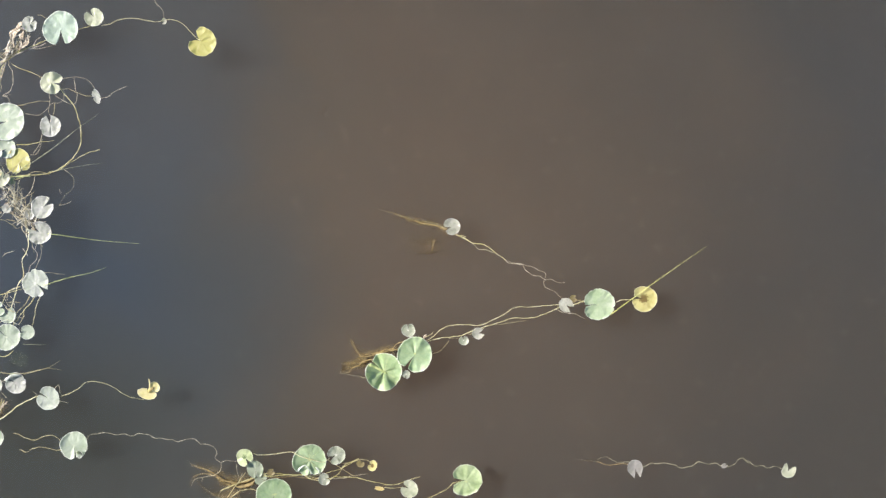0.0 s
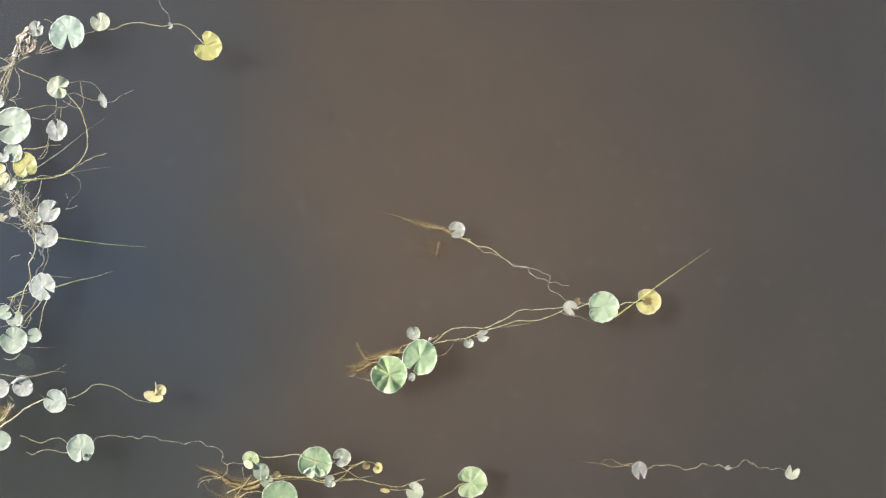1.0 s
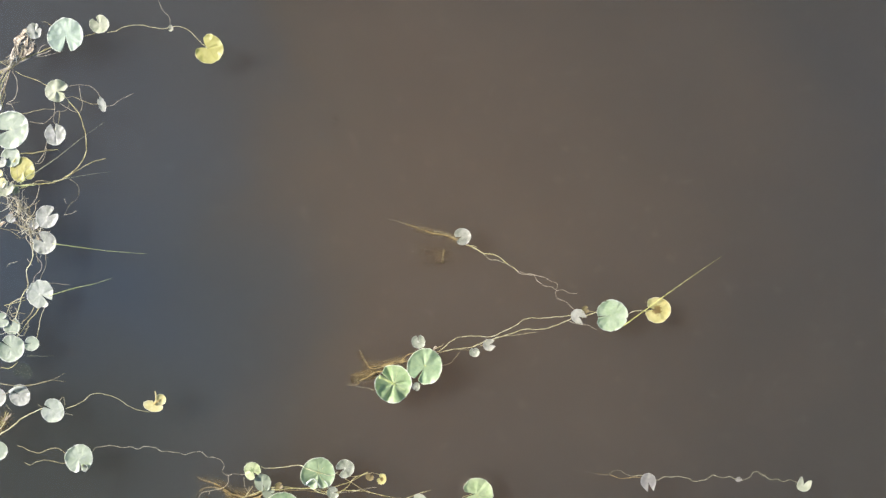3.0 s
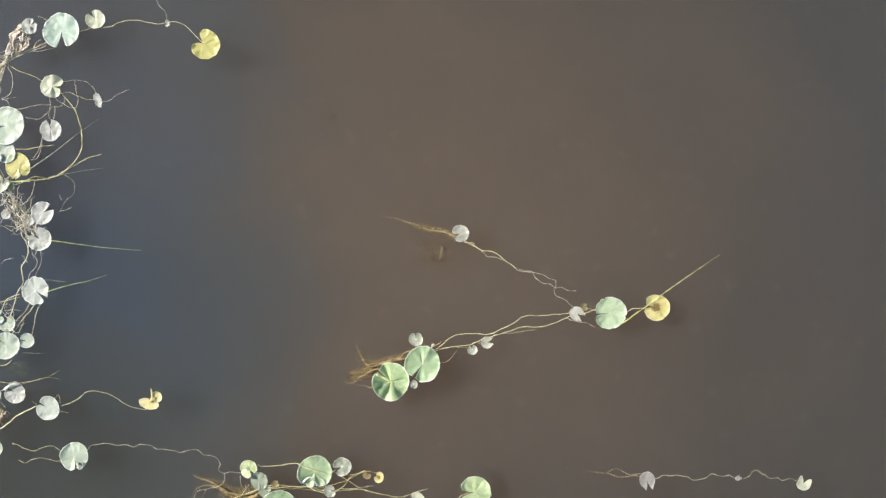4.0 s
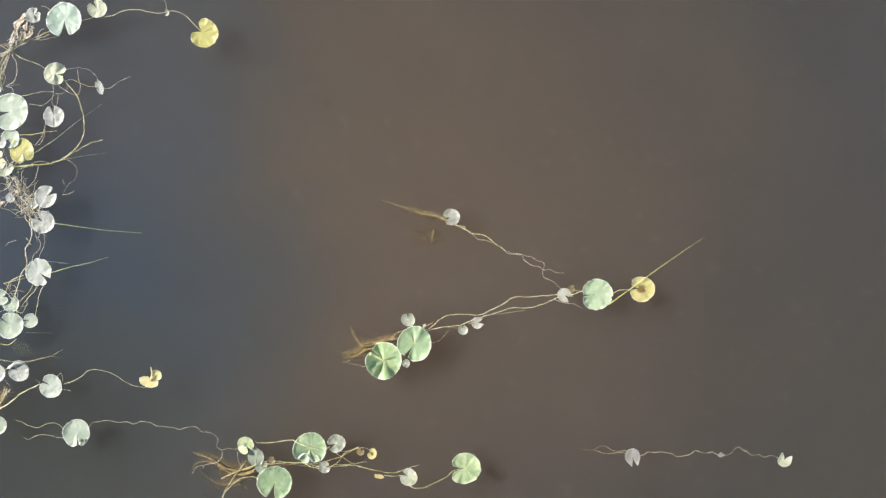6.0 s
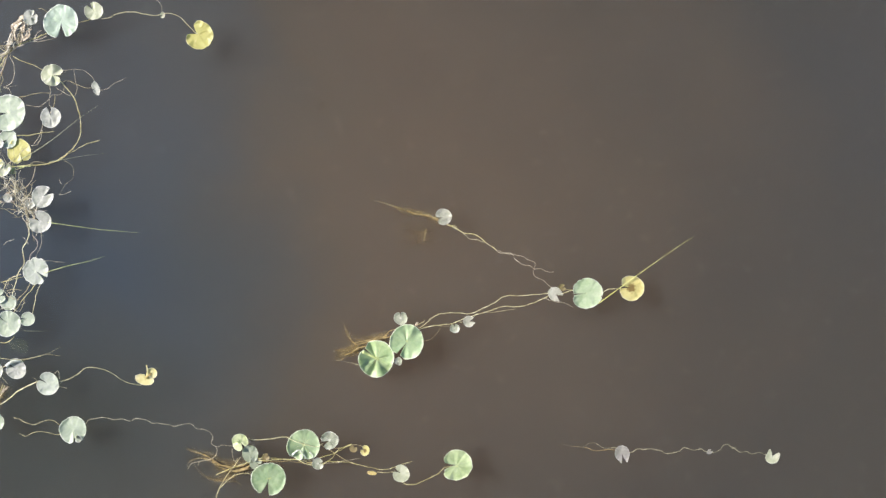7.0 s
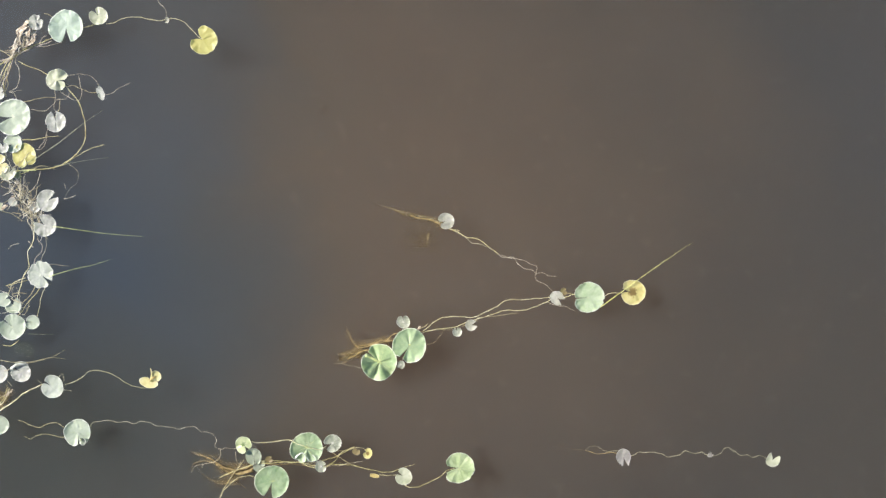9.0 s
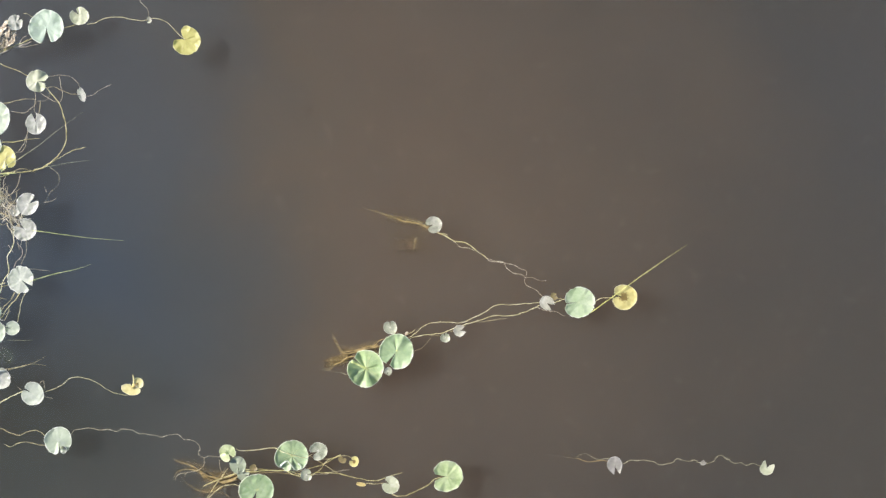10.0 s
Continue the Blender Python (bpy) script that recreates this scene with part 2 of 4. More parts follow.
def silt_shade_colour(m, pos):
    """Browner silt in the middle of the pond; the slate shade beside the weeds is painted in."""
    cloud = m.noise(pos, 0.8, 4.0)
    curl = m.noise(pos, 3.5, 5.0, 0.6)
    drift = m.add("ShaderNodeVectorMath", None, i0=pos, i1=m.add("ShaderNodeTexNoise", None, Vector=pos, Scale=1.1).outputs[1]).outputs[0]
    far = m.ramp(m.noise(drift, 0.16, 3.0, 0.5), [(0.36, SILT_SHADE_SLATE), (0.46, SILT_GREY), (0.56, SILT_OLIVE), (0.66, SILT_BROWN)])
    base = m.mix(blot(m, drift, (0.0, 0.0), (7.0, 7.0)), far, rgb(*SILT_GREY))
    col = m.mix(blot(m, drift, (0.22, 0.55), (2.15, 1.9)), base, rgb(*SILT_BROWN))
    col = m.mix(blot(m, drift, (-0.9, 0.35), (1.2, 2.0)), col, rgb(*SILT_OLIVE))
    # bluish shade of the leaf mat, painted into the water colour
    col = m.mix(blot(m, drift, (-1.45, 0.55), (1.55, 1.6)), col, rgb(*SILT_SHADE_SLATE))
    # darker shade under the lower weeds, painted in as well
    col = m.mix(blot(m, drift, (-1.35, -0.45), (0.95, 0.75)), col, rgb(*WEED_SHADE))
    # paler bluish patch that lifts the tone at the upper left
    col = m.mix(blot(m, drift, (-1.25, 1.15), (1.1, 0.65)), col, rgb(*SILT_PALE))
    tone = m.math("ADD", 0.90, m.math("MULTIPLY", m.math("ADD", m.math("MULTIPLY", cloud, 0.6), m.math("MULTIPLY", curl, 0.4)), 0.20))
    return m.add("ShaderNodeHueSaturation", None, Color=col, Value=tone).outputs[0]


def silt_material(name):
    """Turbid water, with a few pale flecks adrift in it."""
    m = Nodes(name)
    pos = m.add("ShaderNodeNewGeometry").outputs["Position"]
    fleck = m.math("MULTIPLY", m.math("SUBTRACT", m.noise(pos, 15.0, 3.0), 0.60, clamp=True), 0.6, clamp=True)
    lit = m.add("ShaderNodeHueSaturation", None, Color=silt_shade_colour(m, pos), Value=m.math("ADD", 1.0, m.math("MULTIPLY", fleck, 1.3))).outputs[0]
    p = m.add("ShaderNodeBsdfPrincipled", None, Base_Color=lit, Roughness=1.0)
    m.put(p, "Specular IOR Level", 0.0)
    m.put(p, "Subsurface Weight", 1.0)
    m.put(p, "Subsurface Radius", (1.0, 0.8, 0.62))
    m.put(p, "Subsurface Scale", 6.0)
    return m.surface(p.outputs[0])


def mud_material():
    m = Nodes("pond_mud")
    tc = m.add("ShaderNodeTexCoord").outputs["Object"]
    n1, n2 = m.noise(tc, 0.8, 5.0), m.noise(tc, 14.0, 4.0)
    col = m.ramp(m.math("ADD", m.math("MULTIPLY", n1, 0.6), m.math("MULTIPLY", n2, 0.4)), [(0.35, (0.045, 0.036, 0.026)), (0.65, (0.09, 0.072, 0.05))])
    p = m.add("ShaderNodeBsdfPrincipled", None, Base_Color=col, Roughness=0.9, Normal=m.bump(n2, 0.6, 0.02))
    return m.surface(p.outputs[0])


# ---- the pond ----
def sheet(name, half, z, mat, label, category):
    me = bpy.data.meshes.new(name)
    me.from_pydata([(-half, -half, 0), (half, -half, 0), (half, half, 0), (-half, half, 0)], [], [(0, 1, 2, 3)])
    me.materials.append(mat)
    ob = new(name, me)
    ob.location.z = z
    return tagged(ob, label, category, kind="structure")


sheet("ground", 900.0, -0.62, mud_material(), "dark brown muddy pond bed under murky water", "pond bed")
sheet("water_deep", 900.0, -0.055, silt_material("turbid_water"), "turbid brown pond water with slate-blue shade painted in beside the weeds", "murky water")
water = sheet("water", 900.0, 0.0, water_surface_material(), "still murky brown pond water with a faint sky sheen", "water")
water.visible_shadow = False



# ---- builders for plants ----
def part(name, me, mat, parent, label=""):
    me.materials.append(mat)
    for p in me.polygons:
        p.use_smooth = True
    ob = new(name, me)
    ob.parent = parent
    return tagged(ob, label)


def plant(x, y, label, category="aquatic plant", group="floating plants", name="floating_plant"):
    ob = new(name)
    ob.empty_display_size = 0.05
    ob.location = (x, y, 0.0)
    return tagged(ob, label, category, group)


def hump(a, b, width):
    """A smooth bump of the angle a about b."""
    d = (a - b + math.pi) % (2 * math.pi) - math.pi
    return math.exp(-((d / width) ** 2))


def blade_form(r, rx, half_notch, cup, wave, lobes, ragged, fold, fold_at, seed, crease, blunt=0.16, lift=0.10, panels=(), nicks=(), rim=0.06):
    """The surface of a round leaf with a notch along +x: a function of f (0 heart, 1 margin) and s (0 to 1 round from lip to lip).
    panels: (direction, half-width, droop, dent), sectors that sag or rise towards the margin, or are pressed in halfway.
    nicks: (direction, half-width, depth), bites out of the margin. rim: how far the margin curls up."""
    rnd = random.Random(seed)
    ph = [rnd.uniform(0, 6.283) for _ in range(5)]
    shift = Vector((rnd.uniform(0, 50), rnd.uniform(0, 50), 0))

    def at(f, s):
        h = half_notch * (0.35 + 0.65 * f)
        a = h + (2 * math.pi - 2 * h) * s
        edge = 1 + 0.025 * math.sin(2 * a + ph[0]) + 0.018 * math.sin(3 * a + ph[1])
        edge += ragged * (0.6 * abs(math.sin(4.5 * a + ph[2])) - 0.3 + 0.18 * math.sin(11 * a + ph[3]))
        edge += 0.03 * noise.noise(Vector((math.cos(a), math.sin(a), 0)) * 5.0 + shift)
        edge += 0.012 * noise.noise(Vector((math.cos(a), math.sin(a), 4)) * 14.0 + shift)
        for way, width, depth in nicks:
            edge -= depth * hump(a, way, width)
        end = min(s, 1 - s)
        lip = math.exp(-((end / 0.045) ** 2))
        edge *= 1 - blunt * math.exp(-((end / (0.22 * abs(blunt) + 1e-4)) ** 2))
        q = f * r * edge
        x, y = q * math.cos(a) * rx, q * math.sin(a)
        z = cup * r * f ** 4
        z += wave * r * f * f * (math.sin(lobes * a + ph[4]) + 0.5 * math.sin((lobes + 2) * a + ph[2]))
        z += lift * r * lip * f
        curl = max(0.0, (f - 0.84) / 0.16)
        z += rim * r * curl * curl * (1 + 0.7 * noise.noise(Vector((math.cos(a), math.sin(a), 9)) * 3.0 + shift))
        z -= crease[0] * r * abs(math.sin(crease[1] * a + crease[2])) ** 0.8 * math.sin(math.pi * min(1, f * 1.05))
        for way, width, droop, dent in panels:
            w = hump(a, way, width)
            z -= r * w * (droop * max(0.0, f - 0.18) ** 1.25 + dent * math.sin(math.pi * min(1.0, 1.15 * f)))
        z += 0.06 * r * f * noise.noise(Vector((x, y, 0)) * (2.2 / r) + shift)
        z += 0.028 * r * f * noise.noise(Vector((x, y, 3)) * (5.0 / r) + shift)
        z += 0.010 * r * f * noise.noise(Vector((x, y, 6)) * (12.0 / r) + shift)
        z += 0.05 * r * f ** 4 * noise.noise(Vector((math.cos(a), math.sin(a), 0)) * 3.5 + shift)
        if fold:
            b = radians(fold_at)
            d = x * math.cos(b) + y * math.sin(b)
            if d > 0.15 * r:
                k = (d - 0.15 * r) * fold
                x -= k * 0.55 * math.cos(b)
                y -= k * 0.55 * math.sin(b)
                z += k * 0.95
        return x, y, z

    return at


RINGS = (0.0, 0.09, 0.18, 0.27, 0.36, 0.45, 0.54, 0.63, 0.72, 0.80, 0.87, 0.92, 0.96, 1.0)


def blade_mesh(at, r):
    """The blade as a mesh: upper and lower face and the margin between them."""
    rings, seg = len(RINGS) - 1, 84
    thick = max(0.0012, r * 0.018)
    up = [at(f, i / seg) for f in RINGS for i in range(seg + 1)]
    uv = [(f, i / seg) for f in RINGS for i in range(seg + 1)]
    n = len(up)
    verts = up + [(x, y, z - thick) for x, y, z in up]
    w = seg + 1
    faces = []
    for j in range(rings):
        for i in range(seg):
            a, b, c, d = j * w + i, j * w + i + 1, (j + 1) * w + i + 1, (j + 1) * w + i
            faces += [(d, c, b, a), (n + a, n + b, n + c, n + d)]
    for i in range(seg):
        a, b = rings * w + i, rings * w + i + 1
        faces.append((a, n + a, n + b, b))
    for j in range(rings):
        a, b = j * w, (j + 1) * w
        faces.append((a, n + a, n + b, b))
        a, b = j * w + seg, (j + 1) * w + seg
        faces.append((a, b, n + b, n + a))
    me = bpy.data.meshes.new("leaf")
    me.from_pydata(verts, [], faces)
    layer = me.uv_layers.new(name="UVMap")
    for loop in me.loops:
        layer.data[loop.index].uv = uv[loop.vertex_index % n]
    return me


def rib_mesh(at, r, seed):
    """The raised main ribs of a large leaf, from its heart towards the margin."""
    rnd = random.Random(seed)
    verts, faces = [], []
    for k in range(7):
        s0 = (k + 0.5 + rnd.uniform(-0.2, 0.2)) / 7
        reach = rnd.uniform(0.6, 0.85)
        path = []
        for i in range(9):
            f = 0.03 + (reach - 0.03) * i / 8
            path.append(Vector(at(f, s0 + 0.015 * math.sin(3 * f + k))) + Vector((0, 0, r * 0.003)))
        v, fc = tube_data(path, r * 0.011, r * 0.003, 5, 0.5, rnd.random())
        n = len(verts)
        verts += v
        faces += [tuple(i + n for i in q) for q in fc]
    me = bpy.data.meshes.new("ribs")
    me.from_pydata(verts, [], faces)
    return me


SEED = [100]


def leaf(owner, xy, r, notch, mat, label="", half=9.0, rx=1.0, cup=0.10, wave=0.022, lobes=3, ragged=0.0, fold=0.0, fold_at=180.0, z=0.006, crease=(0.006, 1.5, 0.4), blunt=0.16, ribs=False, lift=0.06, panels=(), nicks=(), rim=0.03, bar=None):
    """A leaf of the plant: centre, radius, the notch's direction in degrees; panels and nicks as directions on the pond.
    ribs: with raised main ribs. bar: (direction, reach, width), one stout pale rib."""
    SEED[0] += 1
    if r < 0.055:
        wave *= 0.65
        cup *= 0.7
    else:
        cup *= 0.55
    local = [(radians(w - notch), radians(h * 1.3), d * (0.42 if d > 0 else 0.3), e * 0.38) for w, h, d, e in panels]
    bites = [(radians(w - notch), radians(h), d) for w, h, d in nicks]
    at = blade_form(r, rx, radians(half), cup, wave, lobes, ragged, fold, fold_at, SEED[0], crease, blunt, lift, local, bites, rim)
    ob = part("leaf", blade_mesh(at, r), mat, owner, label)
    sag = max([p[2] for p in panels] + [0.0]) * r * 0.3
    ob.location = (xy[0] - owner.location.x, xy[1] - owner.location.y, z + 0.6 * wave * r + sag)
    ob.rotation_euler = (0.0, 0.0, radians(notch))
    if ribs:
        part("ribs", rib_mesh(at, r, SEED[0]), LIME, ob)
    if bar:
        way, reach, width = bar
        half_turn = radians(half)
        s = min(0.985, max(0.015, ((radians(way - notch) % (2 * math.pi)) - half_turn) / (2 * math.pi - 2 * half_turn)))
        path = [Vector(at(reach * abs(i - 2) / 10, s if i > 2 else (s + 0.5) % 1.0)) + Vector((0, 0, r * 0.012)) for i in range(13)]
        v, fc = tube_data(path, r * width * 0.5, r * width, 8, 0.4, SEED[0])
        me = bpy.data.meshes.new("midrib")
        me.from_pydata(v, [], fc)
        part("midrib", me, RIB, ob, "stout pale yellow midrib")
    return ob


def spline(pts, step):
    """Points along a smooth curve through the given ones."""
    p = [Vector((q[0], q[1], q[2] if len(q) > 2 else 0.0)) for q in pts]
    p = [2 * p[0] - p[1]] + p + [2 * p[-1] - p[-2]]
    out = []
    for i in range(1, len(p) - 2):
        a, b, c, d = p[i - 1], p[i], p[i + 1], p[i + 2]
        n = max(2, int((c - b).length / step))
        for k in range(n):
            t = k / n
            out.append(0.5 * (2 * b + (c - a) * t + (2 * a - 5 * b + 4 * c - d) * t * t + (3 * b - a - 3 * c + d) * t ** 3))
    out.append(p[-2])
    return out


def tube_data(path, r0, r1, sides=6, flat=1.0, seed=0, base=0.0):
    """Rings round a path: vertices and faces. Thickness swells and narrows a little along it."""
    rnd = random.Random(seed)
    ph = rnd.uniform(0, 6.28)
    verts, faces = [], []
    n = len(path)
    for i, c in enumerate(path):
        t = (path[min(i + 1, n - 1)] - path[max(i - 1, 0)]).normalized()
        side = Vector((-t.y, t.x, 0))
        side = side.normalized() if side.length > 1e-6 else Vector((1, 0, 0))
        upv = t.cross(side) * -1
        f = i / max(1, n - 1)
        r = (r0 + (r1 - r0) * f) * (1 + 0.16 * math.sin(i * 0.9 + ph) + 0.1 * math.sin(i * 2.3 + ph * 2))
        for k in range(sides):
            a = 2 * math.pi * k / sides
            verts.append(c + side * (r * math.cos(a)) + upv * (r * flat * math.sin(a)) + Vector((0, 0, base)))
    for i in range(n - 1):
        for k in range(sides):
            a, b = i * sides + k, i * sides + (k + 1) % sides
            faces.append((a, b, b + sides, a + sides))
    faces.append(tuple(range(sides - 1, -1, -1)))
    faces.append(tuple((n - 1) * sides + k for k in range(sides)))
    return verts, faces


def stem(owner, pts, mat=None, r0=0.0030, r1=None, wiggle=0.0025, name="stem", label="", flat=1.0, base=0.003):
    """A stem, root or blade of the plant, along points in metres (x, y and, under water, z)."""
    SEED[0] += 1
    rnd = random.Random(SEED[0])
    path = spline(pts, 0.008)
    if len(pts[-1]) > 2 and pts[-1][2] < -0.03:
        r1 = 0.5 * r0
    if len(pts[0]) > 2 and pts[0][2] < -0.03:
        r0, r1 = 0.5 * r0, r0
    k = 0.42 if mat == ROOT else 0.33 if mat == ROOT_GOLD else 0.47
    r0 *= k
    r1 = r1 * k if r1 else None
    if mat == ROOT_GOLD:
        wiggle *= 0.8
    a, b = rnd.uniform(0, 6.28), rnd.uniform(0, 6.28)
    for i, v in enumerate(path):
        v.x += wiggle * (math.sin(i * 0.55 + a) * 0.5 + math.sin(i * 0.21 + b) * 0.5 + math.sin(i * 1.25 + b) * 0.3)
        v.y += wiggle * (math.cos(i * 0.47 + b) * 0.5 + math.sin(i * 0.26 + a) * 0.5 + math.cos(i * 1.1 + a) * 0.3)
        v.z += wiggle * 0.5 * (1 + math.sin(i * 0.4 + a))
        v -= owner.location
    verts, faces = tube_data(path, r0, r0 * 0.8 if r1 is None else r1, 6, flat, SEED[0], base)
    me = bpy.data.meshes.new(name)
    me.from_pydata(verts, [], faces)
    return part(name, me, mat or STEM, owner, label)


def fuzz(owner, lines, seed, count=300, length=0.02, drop=0.012):
    """Fine strands that stand off the sunken roots and trail down into the murk, joined into one part; packed close,
    they imitate blurred haze.
    """
    rnd = random.Random(seed)
    verts, faces = [], []
    for pts in lines:
        path = spline(pts, 0.01)
        for _ in range(count):
            c = rnd.choice(path).copy()
            a = rnd.uniform(0, 6.28)
            line = [c]
            for _ in range(4):
                a += rnd.gauss(0, 0.5)
                c = c + Vector((math.cos(a), math.sin(a), 0)) * (length * rnd.uniform(0.15, 0.5)) + Vector((0, 0, drop * rnd.uniform(-1.0, 0.25)))
                line.append(c)
            v, f = tube_data([q - owner.location for q in spline(line, 0.01)], 0.0003, 0.0002, 3, 1.0, rnd.random())
            n = len(verts)
            verts += v
            faces += [tuple(i + n for i in q) for q in f]
    me = bpy.data.meshes.new("rootlets")
    me.from_pydata(verts, [], faces)
    return tagged(part("rootlets", me, ROOT_GOLD, owner, "fine golden strands, packed to imitate murky haze"), kind="stuff")


def scrap(owner, xy, r, turn, seed, label="withered whitish scrap of leaf"):
    """A shrivelled strip of dead leaf, curled along its length."""
    rnd = random.Random(seed)
    rows, cols = 9, 5
    verts, faces = [], []
    for i in range(rows):
        u = i / (rows - 1) * 2 - 1
        w = r * (0.40 * math.sqrt(max(0.02, 1 - u * u)) + rnd.uniform(-0.06, 0.06))
        bend = 0.35 * r * math.sin(1.7 * u + seed)
        for j in range(cols):
            v = j / (cols - 1) * 2 - 1
            verts.append((u * r + rnd.uniform(-0.05, 0.05) * r, v * w + bend, 0.16 * r * v * v + 0.12 * r * math.sin(3 * u + seed) + rnd.uniform(0, 0.16) * r))
    for i in range(rows - 1):
        for j in range(cols - 1):
            a = i * cols + j
            faces.append((a, a + cols, a + cols + 1, a + 1))
    n = len(verts)
    full = verts + [(x, y, z - 0.0012) for x, y, z in verts]
    faces += [tuple(n + k for k in reversed(q)) for q in faces]
    ring = [j for j in range(cols)] + [i * cols + cols - 1 for i in range(1, rows)] + [(rows - 1) * cols + j for j in range(cols - 2, -1, -1)] + [i * cols for i in range(rows - 2, 0, -1)]
    faces += [(a, b, n + b, n + a) for a, b in zip(ring, ring[1:] + ring[:1])]
    me = bpy.data.meshes.new("scrap")
    me.from_pydata(full, [], faces)
    ob = part("scrap", me, SCRAP, owner, label)
    ob.location = (xy[0] - owner.location.x, xy[1] - owner.location.y, 0.012)
    ob.rotation_euler[2] = radians(turn)
    return ob

# ---- the long runner with green pads in open water ----
p = plant(*(0.290, -0.297), label="long trailing water plant with green leaves and yellowing stems")
leaf(p, (-0.248, -0.521), 0.0813, 140, GREEN_FOLD, "large green leaf with folded panels and a white rim", half=3, cup=0.10, wave=0.02, lobes=4, panels=((180, 17, -1.7, 0.0), (112, 10, 0.8, 0.20), (309, 11, 1.1, 0.0), (252, 8, 0.5, 0.25), (8, 7, 0.0, 0.20), (218, 12, 0.0, -0.16), (60, 16, -0.1, 0.0)), bar=(153, 0.92, 0.075), ribs=True, z=-0.010)
leaf(p, (-0.112, -0.446), 0.0775, 236, GREEN, half=7, cup=0.08, wave=0.02, z=0.009, panels=((30, 18, 0.40, 0.02), (62, 9, -0.25, 0.0), (98, 8, 0.0, 0.22), (258, 12, 0.7, 0.0), (310, 20, -0.10, 0.0), (165, 24, -0.12, 0.0)))
leaf(p, (-0.140, -0.340), 0.0300, 95, GLASSY, "small silvery cupped leaf", half=8, cup=0.2)
leaf(p, (-0.149, -0.533), 0.0163, 250, GLASSY, half=10, cup=0.3, rx=1.15, z=0.020)
leaf(p, (0.103, -0.386), 0.0213, 100, GLASSY, half=10, cup=0.35, wave=0.08)
leaf(p, (0.165, -0.355), 0.0250, 12, SILVER, "small half-folded silvery leaf", half=24, cup=0.1, rx=1.0, wave=0.12, ragged=0.08, blunt=-0.2)
leaf(p, (0.553, -0.231), 0.0312, -35, SILVER, half=24, cup=0.1, wave=0.07, blunt=-0.15)
leaf(p, (0.696, -0.228), 0.0700, 186, MINT, "pale mint green leaf with nicked edges", half=3, cup=0.07, wave=0.02, rim=0.05, crease=(0.0, 1.5, 0.4), panels=((212, 14, -0.25, 0.0), (20, 30, 0.06, 0.0)), nicks=((348, 4, 0.10), (112, 4, 0.06), (135, 5, 0.05), (160, 4, 0.05)))
leaf(p, (0.894, -0.205), 0.0575, 172, OCHRE_STAINED, "yellow leaf with a brown stain at its heart", half=12, cup=0.08, wave=0.03, z=0.008, rim=0.05, nicks=((150, 10, 0.10), (205, 12, 0.06)), panels=((185, 20, 0.10, 0.05),))
scrap(p, (-0.068, -0.370), 0.0125, 40, 51, "brownish scrap")
leaf(p, (0.585, -0.203), 0.0163, 20, BROWN, "small brown decaying leaf", half=20, cup=0.3, ragged=0.2)
stem(p, [(-0.055, -0.385), (-0.010, -0.348), (0.040, -0.323), (0.090, -0.315), (0.165, -0.320), (0.215, -0.305), (0.278, -0.273), (0.328, -0.242), (0.403, -0.240), (0.478, -0.233), (0.535, -0.223)], STEM_PALE, 0.0030)
stem(p, [(-0.060, -0.393), (0.015, -0.372), (0.090, -0.367), (0.140, -0.343), (0.190, -0.328), (0.278, -0.302), (0.328, -0.288), (0.415, -0.285), (0.478, -0.263), (0.527, -0.242), (0.545, -0.233)], STEM_PALE, 0.0030)
stem(p, [(0.195, -0.325), (0.240, -0.318), (0.302, -0.310), (0.378, -0.297)], STEM_DULL, 0.0020)
stem(p, [(0.503, -0.250), (0.540, -0.263), (0.590, -0.270), (0.635, -0.290)], ROOT, 0.0023)
stem(p, [(0.570, -0.238), (0.595, -0.225), (0.630, -0.217), (0.690, -0.220)], STEM_PALE, 0.0030)
stem(p, [(0.550, -0.215), (0.585, -0.212), (0.630, -0.215)], STEM, 0.0025)
stem(p, [(0.750, -0.235), (0.775, -0.220), (0.802, -0.208), (0.845, -0.210)], STEM_PALE, 0.0025)
stem(p, [(-0.045, -0.448), (0.003, -0.427), (0.040, -0.390)], STEM_DULL, 0.0020)
stem(p, [(-0.048, -0.383), (-0.110, -0.392, -0.004), (-0.160, -0.392, -0.004), (-0.190, -0.398, -0.005), (-0.210, -0.420, -0.007), (-0.243, -0.428, -0.010), (-0.285, -0.447, -0.014)], ROOT_GOLD, 0.0050, 0.0035)
stem(p, [(-0.110, -0.413, -0.006), (-0.185, -0.425, -0.007), (-0.235, -0.436, -0.009), (-0.273, -0.444, -0.010), (-0.318, -0.458, -0.012), (-0.343, -0.458, -0.016), (-0.365, -0.441, -0.026), (-0.385, -0.408, -0.039), (-0.403, -0.371, -0.050), (-0.428, -0.348, -0.055)], ROOT_GOLD, 0.0100)
stem(p, [(-0.273, -0.437, -0.010), (-0.318, -0.450, -0.015), (-0.350, -0.452, -0.026), (-0.378, -0.428, -0.040), (-0.415, -0.390, -0.054)], ROOT_GOLD, 0.0060)
stem(p, [(-0.285, -0.466, -0.008), (-0.335, -0.478, -0.012), (-0.360, -0.496, -0.017), (-0.390, -0.508, -0.022), (-0.403, -0.528, -0.028), (-0.435, -0.536, -0.039), (-0.473, -0.533, -0.052)], ROOT_GOLD, 0.0075)
stem(p, [(-0.270, -0.527, -0.009), (-0.333, -0.551, -0.014), (-0.360, -0.546, -0.020), (-0.393, -0.541, -0.028), (-0.423, -0.533, -0.036), (-0.460, -0.533, -0.052)], STEM_WET, 0.0030)
